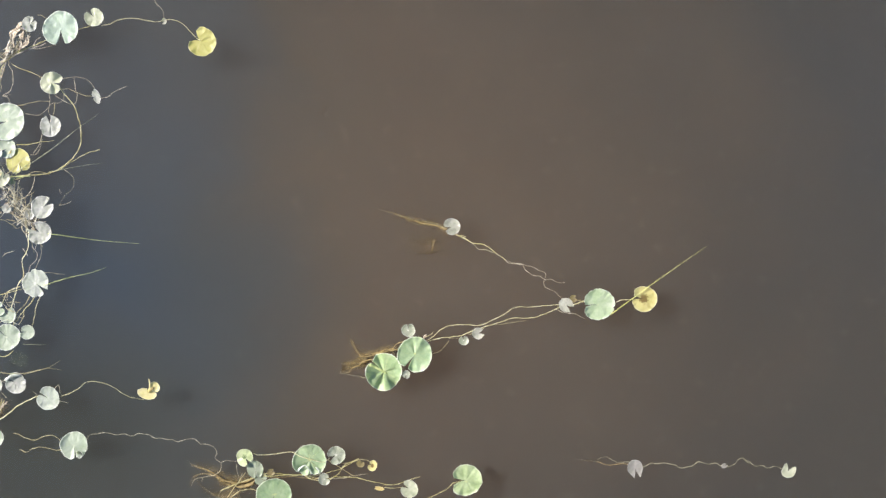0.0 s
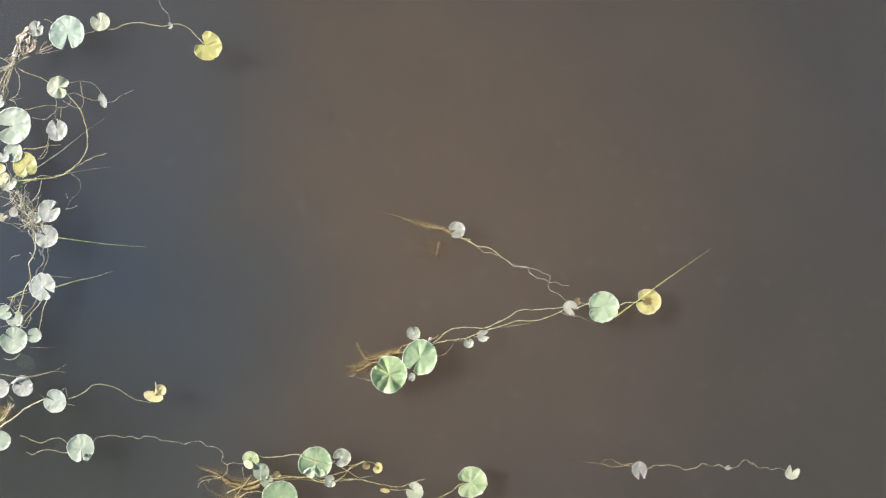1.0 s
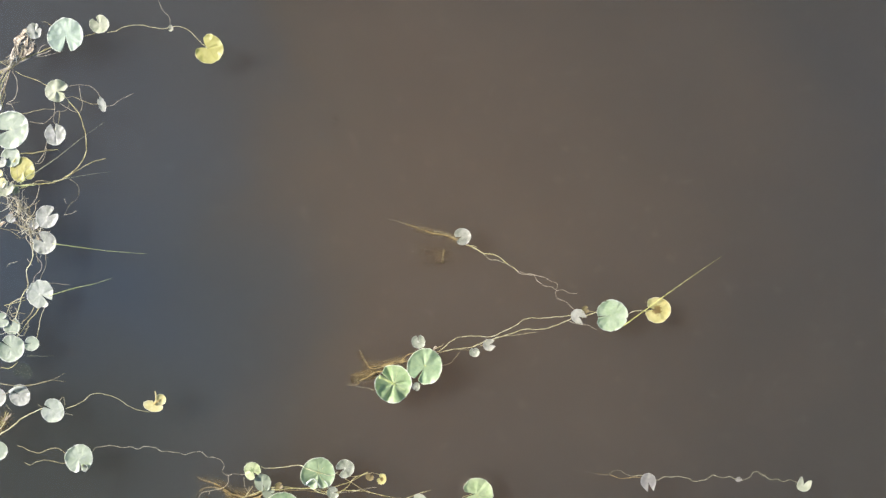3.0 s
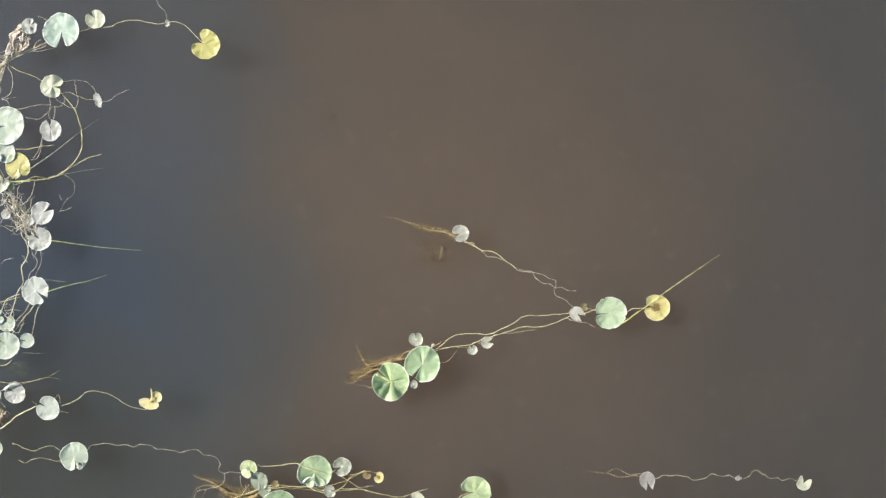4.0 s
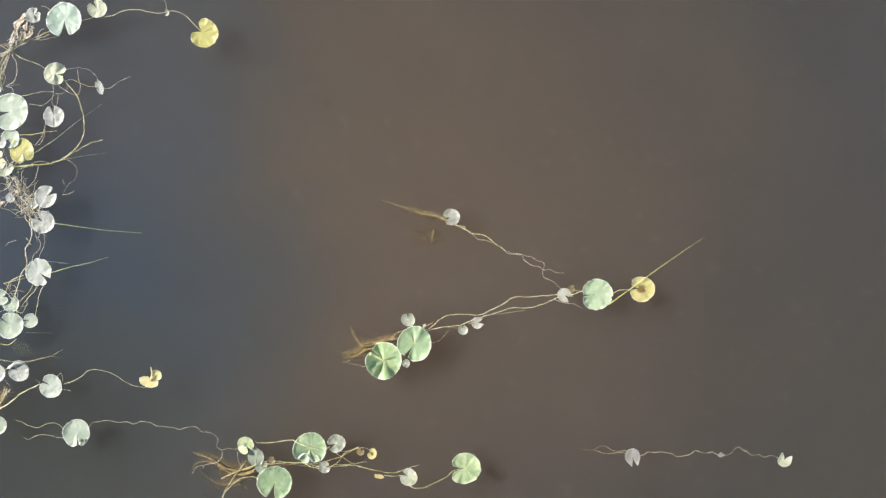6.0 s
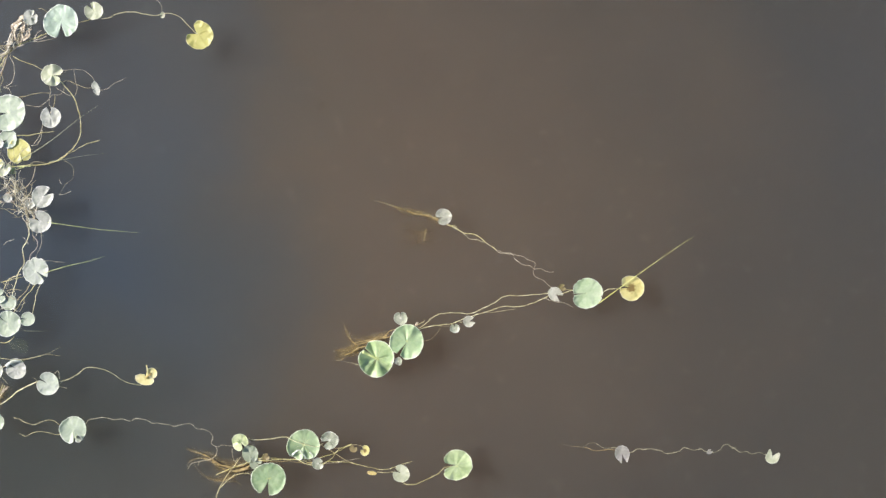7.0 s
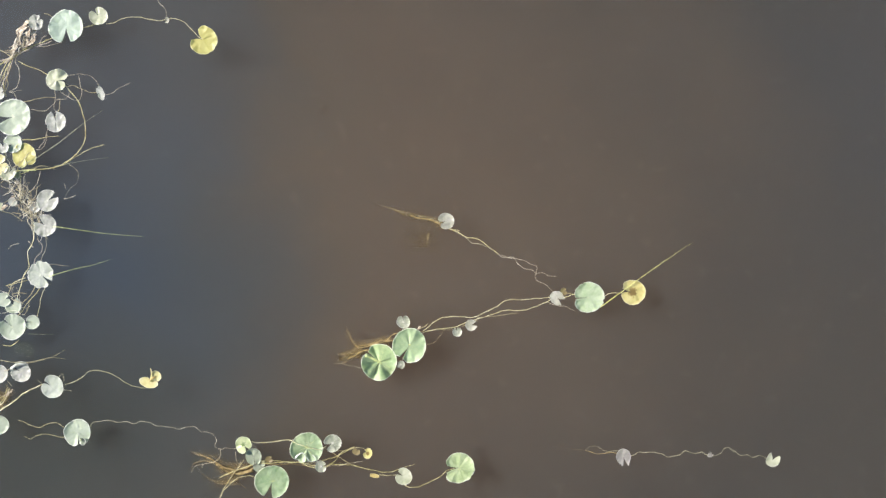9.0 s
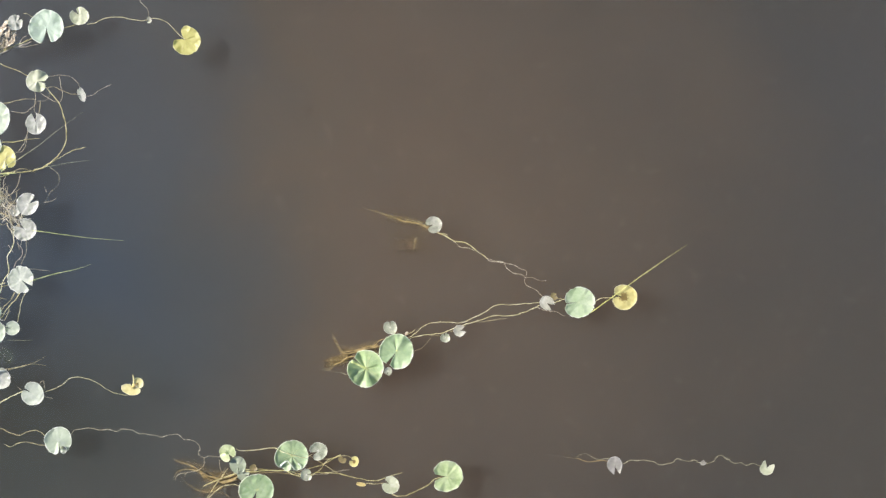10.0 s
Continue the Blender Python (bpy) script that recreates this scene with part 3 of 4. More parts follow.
stem(p, [(-0.323, -0.483, -0.022), (-0.373, -0.491, -0.032), (-0.423, -0.493, -0.042), (-0.470, -0.490, -0.054)], ROOT_GOLD, 0.0100)
fuzz(p, ([(-0.210, -0.430, -0.010), (-0.273, -0.444, -0.014), (-0.318, -0.456, -0.020), (-0.350, -0.455, -0.027), (-0.378, -0.428, -0.036), (-0.403, -0.380, -0.046)], [(-0.335, -0.480, -0.022), (-0.385, -0.500, -0.032), (-0.435, -0.520, -0.046)], [(-0.323, -0.483, -0.024), (-0.373, -0.491, -0.034), (-0.435, -0.493, -0.047)]), 21, 1000, 0.024, 0.010)
stem(p, [(-0.068, -0.372), (-0.040, -0.357), (-0.035, -0.348)], STEM_DULL, 0.0040, 0.0020)
stem(p, [(0.040, -0.375), (0.100, -0.378)], STEM_DULL, 0.0020)
stem(p, [(0.128, -0.360), (0.165, -0.348), (0.195, -0.333)], STEM_DULL, 0.0020)

p = plant(*(0.890, -0.173), label="long yellow-green grass blade lying across a yellow leaf", category="grass blade", group="grass blades", name="grass_blade")
stem(p, [(0.745, -0.275, 0.006), (0.815, -0.225, 0.012), (0.915, -0.150, 0.017), (1.040, -0.062, 0.018), (1.170, 0.025, 0.012)], BLADE_YELLOW, 0.0047, 0.0006, wiggle=0.0006, name="blade", flat=0.25)

# ---- the branching root with one small pad ----
p = plant(*(0.165, 0.028), label="thin branching root with one small silvery leaf, half sunk")
fuzz(p, ([(-0.260, 0.190, -0.052), (-0.198, 0.173, -0.044), (-0.143, 0.152, -0.035), (-0.085, 0.133, -0.023)], [(-0.143, 0.152, -0.035), (-0.022, 0.120, -0.015), (0.033, 0.098, -0.009)]), 23, 600, 0.018, 0.010)
leaf(p, (0.052, 0.115), 0.0370, 200, SILVER, half=16, cup=0.12, wave=0.04, panels=((330, 26, 0.18, 0.0), (160, 14, -0.18, 0.0), (60, 20, 0.06, 0.0)))
stem(p, [(-0.310, 0.210, -0.054), (-0.260, 0.190, -0.047), (-0.198, 0.173, -0.037), (-0.143, 0.152, -0.028), (-0.085, 0.133, -0.021), (-0.022, 0.120, -0.013), (0.033, 0.098, -0.009), (0.090, 0.070, -0.003)], ROOT_GOLD, 0.0110, 0.0085)
stem(p, [(0.077, 0.077, -0.003), (0.115, 0.060), (0.145, 0.043), (0.177, 0.040), (0.215, 0.022), (0.240, 0.000), (0.270, -0.018), (0.290, -0.035)], STEM, 0.0043, 0.0035)
stem(p, [(0.285, -0.030), (0.302, -0.043), (0.320, -0.048), (0.352, -0.048), (0.378, -0.072), (0.403, -0.095), (0.427, -0.107), (0.458, -0.125)], ROOT, 0.0030, 0.0025, wiggle=0.006)
stem(p, [(-0.210, 0.170, -0.049), (-0.140, 0.158, -0.037), (-0.080, 0.138, -0.027), (-0.010, 0.125, -0.019), (0.070, 0.083, -0.007), (0.145, 0.037), (0.165, 0.018), (0.205, 0.013), (0.253, -0.010), (0.288, -0.033)], STEM_WET, 0.0033, 0.0023)
stem(p, [(0.297, -0.037), (0.352, -0.048), (0.375, -0.058), (0.395, -0.060), (0.427, -0.072), (0.460, -0.092), (0.463, -0.122), (0.485, -0.120), (0.505, -0.125), (0.542, -0.128)], ROOT, 0.0025, 0.0020, wiggle=0.006)
stem(p, [(0.458, -0.122), (0.463, -0.152), (0.490, -0.165), (0.515, -0.182, -0.007), (0.540, -0.205, -0.011)], ROOT, 0.0025, 0.0017)
stem(p, [(0.070, 0.080), (0.103, 0.075), (0.115, 0.070)], STEM_DULL, 0.0045, 0.0020)

p = plant(*(-0.040, 0.028), label="brown decaying leaf stalk under water, its haze imitated by added fine strands", category="sunken leaf", name="sunken_leaf")
leaf(p, (-0.062, 0.020), 0.0130, 80, SUNK_TAN, half=20, rx=1.7, cup=0.2, z=-0.045)
stem(p, [(-0.028, 0.062, -0.040), (-0.030, 0.040, -0.041), (-0.034, 0.018, -0.044), (-0.034, -0.004, -0.049)], ROOT_GOLD, 0.0200, 0.0100, wiggle=0.001, name="stalk")
# strands added to imitate the brown haze about the stalk
fuzz(p, ([(-0.130, 0.060, -0.048), (-0.060, 0.045, -0.046), (0.0, 0.050, -0.044)], [(-0.120, 0.0, -0.051), (-0.050, 0.0, -0.049), (0.010, 0.010, -0.048)]), 24, 420, 0.07, 0.004)
p = plant(*(-0.505, 0.623), label="faint pale scrap of leaf sunk in murky water", category="sunken leaf", name="sunken_leaf")
leaf(p, (-0.505, 0.628, -0.049), 0.0150, 60, SUNK_TAN, half=20, rx=1.8, cup=0.02, wave=0.12, ragged=0.25, z=-0.049)

# ---- the thin runner with two small pads ----
p = plant(*(1.165, -0.935), label="thin wavy runner with two small notched leaves at its joints")
leaf(p, (0.855, -0.948), 0.0325, -78, DULL, "small folded lilac-grey leaf", half=19, cup=0.12, rx=1.15, wave=0.06, blunt=-0.2, panels=((90, 30, 0.2, 0.0), (250, 14, -0.1, 0.0)))
leaf(p, (1.528, -0.966), 0.0300, 68, CREAM, "small pale green leaf folded to a V", half=30, cup=0.12, rx=0.9, wave=0.1, blunt=-0.38)
# a small leaf shape stands in for the swollen stem joint
leaf(p, (1.248, -0.940), 0.0100, 30, DULL, "tiny dull blob at a stem joint", half=25, cup=0.2, rx=1.4)
stem(p, [(0.465, -0.905, -0.056), (0.540, -0.912, -0.049), (0.628, -0.920, -0.037), (0.690, -0.927, -0.023), (0.740, -0.940, -0.015), (0.790, -0.932, -0.009), (0.835, -0.935)], ROOT_GOLD, 0.0037, 0.0023)
stem(p, [(0.665, -0.930, -0.032), (0.690, -0.922, -0.023), (0.708, -0.907, -0.015), (0.740, -0.905, -0.011), (0.777, -0.925, -0.006), (0.810, -0.925), (0.840, -0.927)], STEM_WET, 0.0025)
stem(p, [(0.880, -0.953, -0.009), (0.905, -0.943, -0.009), (0.925, -0.930), (0.978, -0.930), (1.015, -0.935), (1.052, -0.943), (1.103, -0.940), (1.140, -0.927), (1.185, -0.935), (1.205, -0.925), (1.228, -0.940), (1.270, -0.943), (1.295, -0.927), (1.305, -0.910), (1.328, -0.907), (1.360, -0.925), (1.380, -0.943), (1.415, -0.938), (1.440, -0.948), (1.470, -0.943), (1.510, -0.958)], STEM_WET, 0.0028, 0.0023, wiggle=0.005)
stem(p, [(1.335, -0.912), (1.353, -0.927), (1.367, -0.922)], STEM_WET, 0.0023)
stem(p, [(1.235, -0.940), (1.265, -0.938)], STEM_WET, 0.0060, 0.0035)

# ---- the cluster with tangled golden roots ----
p = plant(*(-0.610, -0.985), label="green and silvery leaves on tangled golden runners")
leaf(p, (-0.859, -0.895), 0.0375, -52, LIME_DARK, "small yellow-green leaf with a dark heart", half=16, cup=0.12, wave=0.06, lobes=4, panels=((192, 14, 1.0, 0.1), (100, 26, -0.25, 0.0), (345, 12, 0.5, 0.0), (255, 24, -0.2, 0.0)))
leaf(p, (-0.815, -0.951), 0.0362, -80, AWASH, "grey-green leaf awash under a film of water", half=6, rx=1.1, cup=0.05, z=0.006, panels=((120, 14, 0.1, 0.1), (20, 16, 0.1, 0.0)))
leaf(p, (-0.792, -0.993), 0.0275, -20, AWASH, half=8, cup=0.05, z=0.003)
leaf(p, (-0.574, -0.910), 0.0725, -88, GREEN, "green leaf with a crumpled bluish lower margin", half=2, cup=0.10, wave=0.03, lobes=4, lift=0.03, ribs=True, panels=((195, 22, -0.7, 0.0), (150, 14, 0.12, 0.0), (236, 10, 0.3, 0.1), (262, 9, -0.2, 0.0), (288, 8, 0.3, 0.1), (325, 14, 0.0, 0.06)), nicks=((232, 8, 0.08), (300, 7, 0.06)))
stem(p, [(-0.628, -0.957, 0.014), (-0.612, -0.938, 0.020), (-0.592, -0.930, 0.022), (-0.578, -0.946, 0.020), (-0.560, -0.968, 0.016)], LIP, 0.0085, 0.0040, wiggle=0.002, name="lip", label="whitish folded lip", flat=0.4)
stem(p, [(-0.548, -0.940, 0.016), (-0.536, -0.952, 0.018), (-0.530, -0.968, 0.014)], LIP, 0.0060, 0.0030, wiggle=0.001, name="lip", label="whitish folded lip", flat=0.4)
leaf(p, (-0.459, -0.889), 0.0400, 206, GLASSY, "translucent pale leaf with a white rim", half=20, cup=0.14, wave=0.05, panels=((75, 20, 0.3, 0.0), (320, 20, 0.2, 0.05), (120, 14, -0.1, 0.0)))
leaf(p, (-0.511, -0.994), 0.0260, 8, GLASSY, half=12, cup=0.2, wave=0.06, panels=((200, 24, -0.3, 0.0), (300, 14, 0.2, 0.1)))
leaf(p, (-0.300, -0.935), 0.0240, 150, OCHRE_STAINED, "small dull yellow leaf stained brown", half=14, rx=0.85, cup=0.2, wave=0.06)
leaf(p, (-0.352, -0.927), 0.0175, 60, BROWN, "small brown folded leaf", half=20, rx=0.9, cup=0.12)
leaf(p, (-0.731, -1.062), 0.0762, -104, GREEN, "large green leaf with a wide open notch", half=15, cup=0.08, wave=0.02, lift=0.0, blunt=0.05, panels=((284, 12, 0.26, 0.0), (232, 10, -0.12, 0.0), (30, 18, 0.10, 0.0)), nicks=((318, 5, 0.05),))
leaf(p, (-0.138, -1.038), 0.0387, 150, CREAM, "pale leaf with a green-tinted upper lobe", half=14, cup=0.10, wave=0.04, panels=((95, 25, 0.2, 0.0), (200, 16, -0.1, 0.0)))
leaf(p, (-0.270, -1.036), 0.0090, 170, OCHRE, "orange-yellow bud", half=8, rx=2.5, cup=0.2, wave=0.1)
leaf(p, (-0.745, -0.963), 0.0150, 20, BROWN, half=20, rx=1.2, cup=0.3)
leaf(p, (0.112, -0.998), 0.0690, 184, LIME, "bright green leaf with a wide notch and scalloped margin", half=17, cup=0.10, wave=0.03, lobes=5, ragged=0.06, panels=((138, 16, -0.28, 0.0), (105, 7, 0.10, 0.0), (55, 7, 0.12, 0.04), (338, 9, 0.40, 0.0), (300, 7, 0.10, 0.06), (250, 7, 0.12, 0.0), (215, 12, -0.10, 0.0)))
stem(p, [(-0.973, -1.048, -0.015), (-0.885, -1.012, -0.009), (-0.797, -0.983), (-0.710, -0.978), (-0.610, -0.978), (-0.547, -0.990), (-0.485, -0.993), (-0.448, -0.970), (-0.422, -0.935), (-0.360, -0.907)], STEM, 0.0045, 0.0028)
stem(p, [(-0.797, -0.970), (-0.660, -0.973), (-0.560, -0.980), (-0.460, -0.955), (-0.405, -0.932), (-0.360, -0.905)], STEM, 0.0035, 0.0025)
stem(p, [(-0.598, -0.983), (-0.560, -0.998), (-0.497, -1.002), (-0.460, -0.983), (-0.360, -0.993), (-0.285, -1.010), (-0.223, -1.020), (-0.160, -1.010), (-0.090, -0.983)], STEM, 0.0037, 0.0017)
stem(p, [(-0.503, -0.907), (-0.435, -0.948), (-0.360, -0.993), (-0.290, -1.008)], STEM_DULL, 0.0028)
stem(p, [(-0.823, -0.880), (-0.810, -0.888), (-0.735, -0.885), (-0.660, -0.875), (-0.618, -0.888, 0.026), (-0.560, -0.902, 0.034), (-0.515, -0.914, 0.028), (-0.487, -0.902, 0.010)], STEM_PALE, 0.0030, wiggle=0.001)
stem(p, [(-0.247, -1.030), (-0.210, -1.035), (-0.165, -1.035)], STEM_DULL, 0.0030)
stem(p, [(-0.485, -0.993), (-0.430, -0.993), (-0.385, -0.978), (-0.323, -0.973)], ROOT, 0.0023)
stem(p, [(-0.460, -0.927), (-0.398, -0.922), (-0.360, -0.912), (-0.323, -0.915), (-0.305, -0.925)], STEM_DULL, 0.0025)
stem(p, [(-0.140, -1.068), (-0.115, -1.088), (-0.072, -1.088), (-0.022, -1.065), (0.028, -1.040), (0.055, -1.012), (0.090, -1.002)], STEM, 0.0028)
stem(p, [(-0.973, -1.160), (-0.955, -1.103), (-0.922, -1.052), (-0.885, -1.002), (-0.860, -0.968)], STEM_DULL, 0.0035)
stem(p, [(-0.970, -1.143), (-0.940, -1.093), (-0.897, -1.052), (-0.835, -1.040), (-0.795, -1.052)], STEM_DULL, 0.0033)
stem(p, [(-0.897, -0.927), (-0.895, -0.968), (-0.880, -0.988), (-0.870, -0.968)], ROOT, 0.0023)
stem(p, [(-1.130, -0.925, -0.054), (-1.090, -0.946, -0.040), (-1.049, -0.955, -0.029), (-1.004, -0.973, -0.021), (-0.974, -0.993, -0.017), (-0.942, -1.008, -0.014), (-0.892, -1.013, -0.010), (-0.842, -1.000, -0.007), (-0.799, -0.983, -0.004)], ROOT_GOLD, 0.0130, 0.0110)
stem(p, [(-1.117, -1.042, -0.052), (-1.108, -1.012, -0.042), (-1.090, -0.990, -0.036), (-1.055, -0.978, -0.032), (-1.005, -0.985, -0.028), (-0.960, -1.008, -0.024)], ROOT_GOLD, 0.0110)
stem(p, [(-1.080, -1.030, -0.053), (-1.030, -1.060, -0.045), (-0.990, -1.078, -0.039), (-0.945, -1.080, -0.032), (-0.895, -1.060, -0.024)], ROOT_GOLD, 0.0090)
stem(p, [(-1.010, -0.985, -0.036), (-0.970, -1.010, -0.033), (-0.930, -1.030, -0.030), (-0.880, -1.034, -0.024), (-0.823, -1.015, -0.016)], ROOT_GOLD, 0.0200, 0.0150)
stem(p, [(-0.985, -0.988, -0.032), (-0.935, -1.014, -0.026), (-0.870, -1.024, -0.020), (-0.790, -0.993, -0.010)], ROOT_GOLD, 0.0120, 0.0080)
fuzz(p, ([(-1.110, -0.940, -0.046), (-1.049, -0.957, -0.036), (-1.004, -0.976, -0.028), (-0.942, -1.010, -0.022), (-0.892, -1.016, -0.018), (-0.820, -1.000, -0.012)], [(-0.980, -1.010, -0.034), (-0.915, -1.036, -0.030), (-0.848, -1.026, -0.022)], [(-1.100, -0.990, -0.047), (-1.040, -1.060, -0.047), (-0.985, -1.078, -0.040), (-0.897, -1.065, -0.026)]), 22, 1000, 0.028, 0.010)
stem(p, [(-0.785, -0.973), (-0.748, -0.988), (-0.660, -0.983), (-0.573, -0.993), (-0.510, -0.988)], ROOT_GOLD, 0.0030)
stem(p, [(-0.860, -1.097, -0.019), (-0.897, -1.078, -0.027), (-0.960, -1.097, -0.041), (-1.035, -1.093, -0.052)], ROOT_GOLD, 0.0040)

# ---- the runner that joins the single pad to the cluster ----
p = plant(*(-1.335, -0.823), label="single pale green leaf on a long thin wavy runner")
leaf(p, (-1.610, -0.843), 0.0612, -80, PALE, "pale green leaf with a curled lip at the notch", half=5, cup=0.08, wave=0.03, panels=((235, 16, 0.0, 0.10), (335, 14, 0.14, 0.0), (110, 12, 0.08, 0.0), (170, 20, -0.08, 0.0)), nicks=((120, 5, 0.06),))
leaf(p, (-1.582, -0.880), 0.0175, 210, SILVER_COOL, "curled pale lip", half=26, cup=0.9, rx=0.8, z=0.012, rim=0.3)
stem(p, [(-1.565, -0.823), (-1.540, -0.797), (-1.505, -0.792), (-1.460, -0.787), (-1.430, -0.795), (-1.397, -0.795), (-1.360, -0.807), (-1.323, -0.792), (-1.285, -0.795), (-1.260, -0.812), (-1.210, -0.815), (-1.180, -0.820), (-1.147, -0.830), (-1.097, -0.815), (-1.073, -0.823), (-1.053, -0.838), (-1.016, -0.843), (-0.986, -0.872), (-0.990, -0.902), (-0.964, -0.921), (-0.942, -0.914), (-0.896, -0.911)], ROOT, 0.0025, wiggle=0.004)
stem(p, [(-0.964, -0.921), (-0.972, -0.960, -0.006), (-1.002, -0.979, -0.009), (-1.055, -0.990, -0.009), (-1.085, -0.998, -0.011), (-1.100, -1.025, -0.019)], ROOT, 0.0028)
stem(p, [(-1.048, -0.988), (-1.050, -1.002)], ROOT, 0.0025)
stem(p, [(-1.885, -0.790, -0.011), (-1.855, -0.795), (-1.823, -0.812), (-1.785, -0.818), (-1.735, -0.802), (-1.698, -0.807), (-1.660, -0.833)], STEM_DULL, 0.0028)
stem(p, [(-1.865, -0.868, -0.032), (-1.830, -0.875, -0.011), (-1.798, -0.858), (-1.760, -0.853), (-1.710, -0.860), (-1.660, -0.863)], STEM_DULL, 0.0030)

# ---- the runner with the curled yellow leaf ----
p = plant(*(-1.535, -0.623), label="silvery leaf on a curving runner with a curled yellow leaf")
leaf(p, (-1.723, -0.635), 0.0510, 150, PALE_GREY, half=7, cup=0.10, wave=0.03, panels=((60, 14, 0.10, 0.0), (285, 12, 0.08, 0.0), (165, 10, 0.25, 0.0)))
leaf(p, (-1.289, -0.616), 0.0440, 78, CREAM_YELLOW, "curled pale yellow leaf folded into a boat", half=6, rx=0.52, cup=0.05, wave=0.02, lobes=2, ragged=0.03, z=0.010, lift=0.0, blunt=0.02, rim=0.05, panels=((270, 40, -0.3, 0.0),))
leaf(p, (-1.250, -0.584), 0.0240, 215, CREAM_YELLOW, "upturned orange-yellow lobe", half=16, cup=0.3, wave=0.05, rx=0.85, z=0.018, lift=0.1, blunt=0.05, rim=0.15)
stem(p, [(-1.279, -0.612, 0.010), (-1.274, -0.592, 0.018), (-1.272, -0.570, 0.022), (-1.277, -0.549, 0.022)], CREAM_YELLOW, 0.0150, 0.0030, wiggle=0.0, name="lobe", label="narrow pointed yellow lobe", flat=0.3)
stem(p, [(-1.283, -0.605, 0.016), (-1.268, -0.596, 0.020), (-1.256, -0.588, 0.018)], OCHRE, 0.0110, 0.0075, wiggle=0.0, name="lobe", label="narrow folded ochre lobe", flat=0.4)
stem(p, [(-1.670, -0.628), (-1.623, -0.610), (-1.590, -0.593), (-1.560, -0.568), (-1.522, -0.562), (-1.472, -0.573), (-1.430, -0.595), (-1.397, -0.618), (-1.360, -0.635), (-1.305, -0.642)], STEM_PALE, 0.0024, wiggle=0.0015)
stem(p, [(-1.760, -0.623), (-1.810, -0.640), (-1.860, -0.672), (-1.910, -0.710), (-1.960, -0.743), (-2.010, -0.777)], STEM_PALE, 0.0030, 0.0045)
stem(p, [(-1.703, -0.603), (-1.680, -0.578), (-1.675, -0.613)], ROOT, 0.0025)
stem(p, [(-1.673, -0.650), (-1.640, -0.655)], ROOT, 0.0020)
stem(p, [(-1.772, -0.623), (-1.795, -0.608)], ROOT, 0.0020)

# ---- the runner with the yellow heart ----
p = plant(*(-1.310, 0.990), label="slender runner ending in a yellow heart-shaped leaf")
leaf(p, (-1.047, 0.931), 0.0650, 148, YELLOW, "yellow heart-shaped leaf", half=36, rx=1.06, cup=0.06, wave=0.02, lobes=2, z=0.012, blunt=0.26, lift=0.0, panels=((70, 18, -0.10, 0.0), (20, 8, 0.0, 0.10), (318, 12, 0.14, 0.0), (255, 20, 0.08, 0.0)), nicks=((22, 4, 0.05), (62, 4, 0.04), (328, 4, 0.05), (300, 5, 0.04)))
leaf(p, (-1.210, 1.018), 0.0175, 190, SILVER, "tiny pinkish-white leaf", half=20, rx=0.6, cup=0.3, fold=0.5, fold_at=90)
leaf(p, (-1.518, 1.038), 0.0413, 128, CREAM, "cream leaf with one lobe turned over", half=13, cup=0.12, wave=0.05, ragged=0.03, panels=((100, 12, 0.3, 0.1), (165, 14, -0.25, 0.0), (320, 22, 0.08, 0.0)))
stem(p, [(-1.485, 1.005), (-1.448, 1.010), (-1.410, 1.028), (-1.360, 1.035), (-1.298, 1.028), (-1.235, 1.020), (-1.190, 1.028), (-1.147, 1.020), (-1.110, 0.990), (-1.080, 0.958), (-1.045, 0.930)], STEM_PALE, 0.0028)
stem(p, [(-1.275, 1.173), (-1.262, 1.137), (-1.248, 1.103), (-1.220, 1.068), (-1.213, 1.030)], ROOT, 0.0023)
stem(p, [(-1.595, 0.985), (-1.560, 0.995), (-1.540, 1.005)], STEM, 0.0030)

# ---- the mat of plants along the edge ----
p = plant(*(-1.810, 0.927), label="large pale leaf beside a thick whitish rhizome with withered scraps")
leaf(p, (-1.664, 0.988), 0.0780, 272, PALE_TEAL, "large pale blue-green leaf", half=17, cup=0.07, wave=0.02, rx=0.96, blunt=0.05, panels=((255, 10, 0.18, 0.0), (180, 30, -0.12, 0.0), (20, 26, 0.05, 0.0), (292, 10, -0.06, 0.0), (120, 12, 0.06, 0.0)))
leaf(p, (-1.791, 1.005), 0.0335, 40, SILVER_COOL, "small torn silvery leaf with dark gaps", z=0.024, half=11, cup=0.14, wave=0.03, panels=((85, 10, 0.5, 0.2), (310, 16, 0.6, 0.5), (200, 16, -0.2, 0.0)), nicks=((85, 7, 0.12), (350, 8, 0.10)))
for n, (x, y, r, turn) in enumerate(((-1.838, 1.000, 0.022, 20), (-1.856, 0.965, 0.034, 68), (-1.832, 0.966, 0.026, 120), (-1.822, 0.925, 0.028, 75), (-1.847, 0.915, 0.024, 50), (-1.876, 0.925, 0.022, 70), (-1.806, 0.945, 0.014, 30), (-1.890, 0.885, 0.018, 60))):
    scrap(p, (x, y), r, turn, n + 1, "withered pinkish-white scrap of leaf")
stem(p, [(-1.930, 0.833), (-1.895, 0.863), (-1.850, 0.883), (-1.795, 0.902), (-1.730, 0.927)], ROOT_WHITE, 0.0075, 0.0035)
stem(p, [(-1.945, 0.823), (-1.905, 0.863), (-1.860, 0.902), (-1.840, 0.943), (-1.850, 0.983)], ROOT_WHITE, 0.0065, 0.0040)
stem(p, [(-1.885, 0.873), (-1.860, 0.922), (-1.830, 0.958), (-1.800, 0.973)], STEM_DULL, 0.0050, 0.0025)
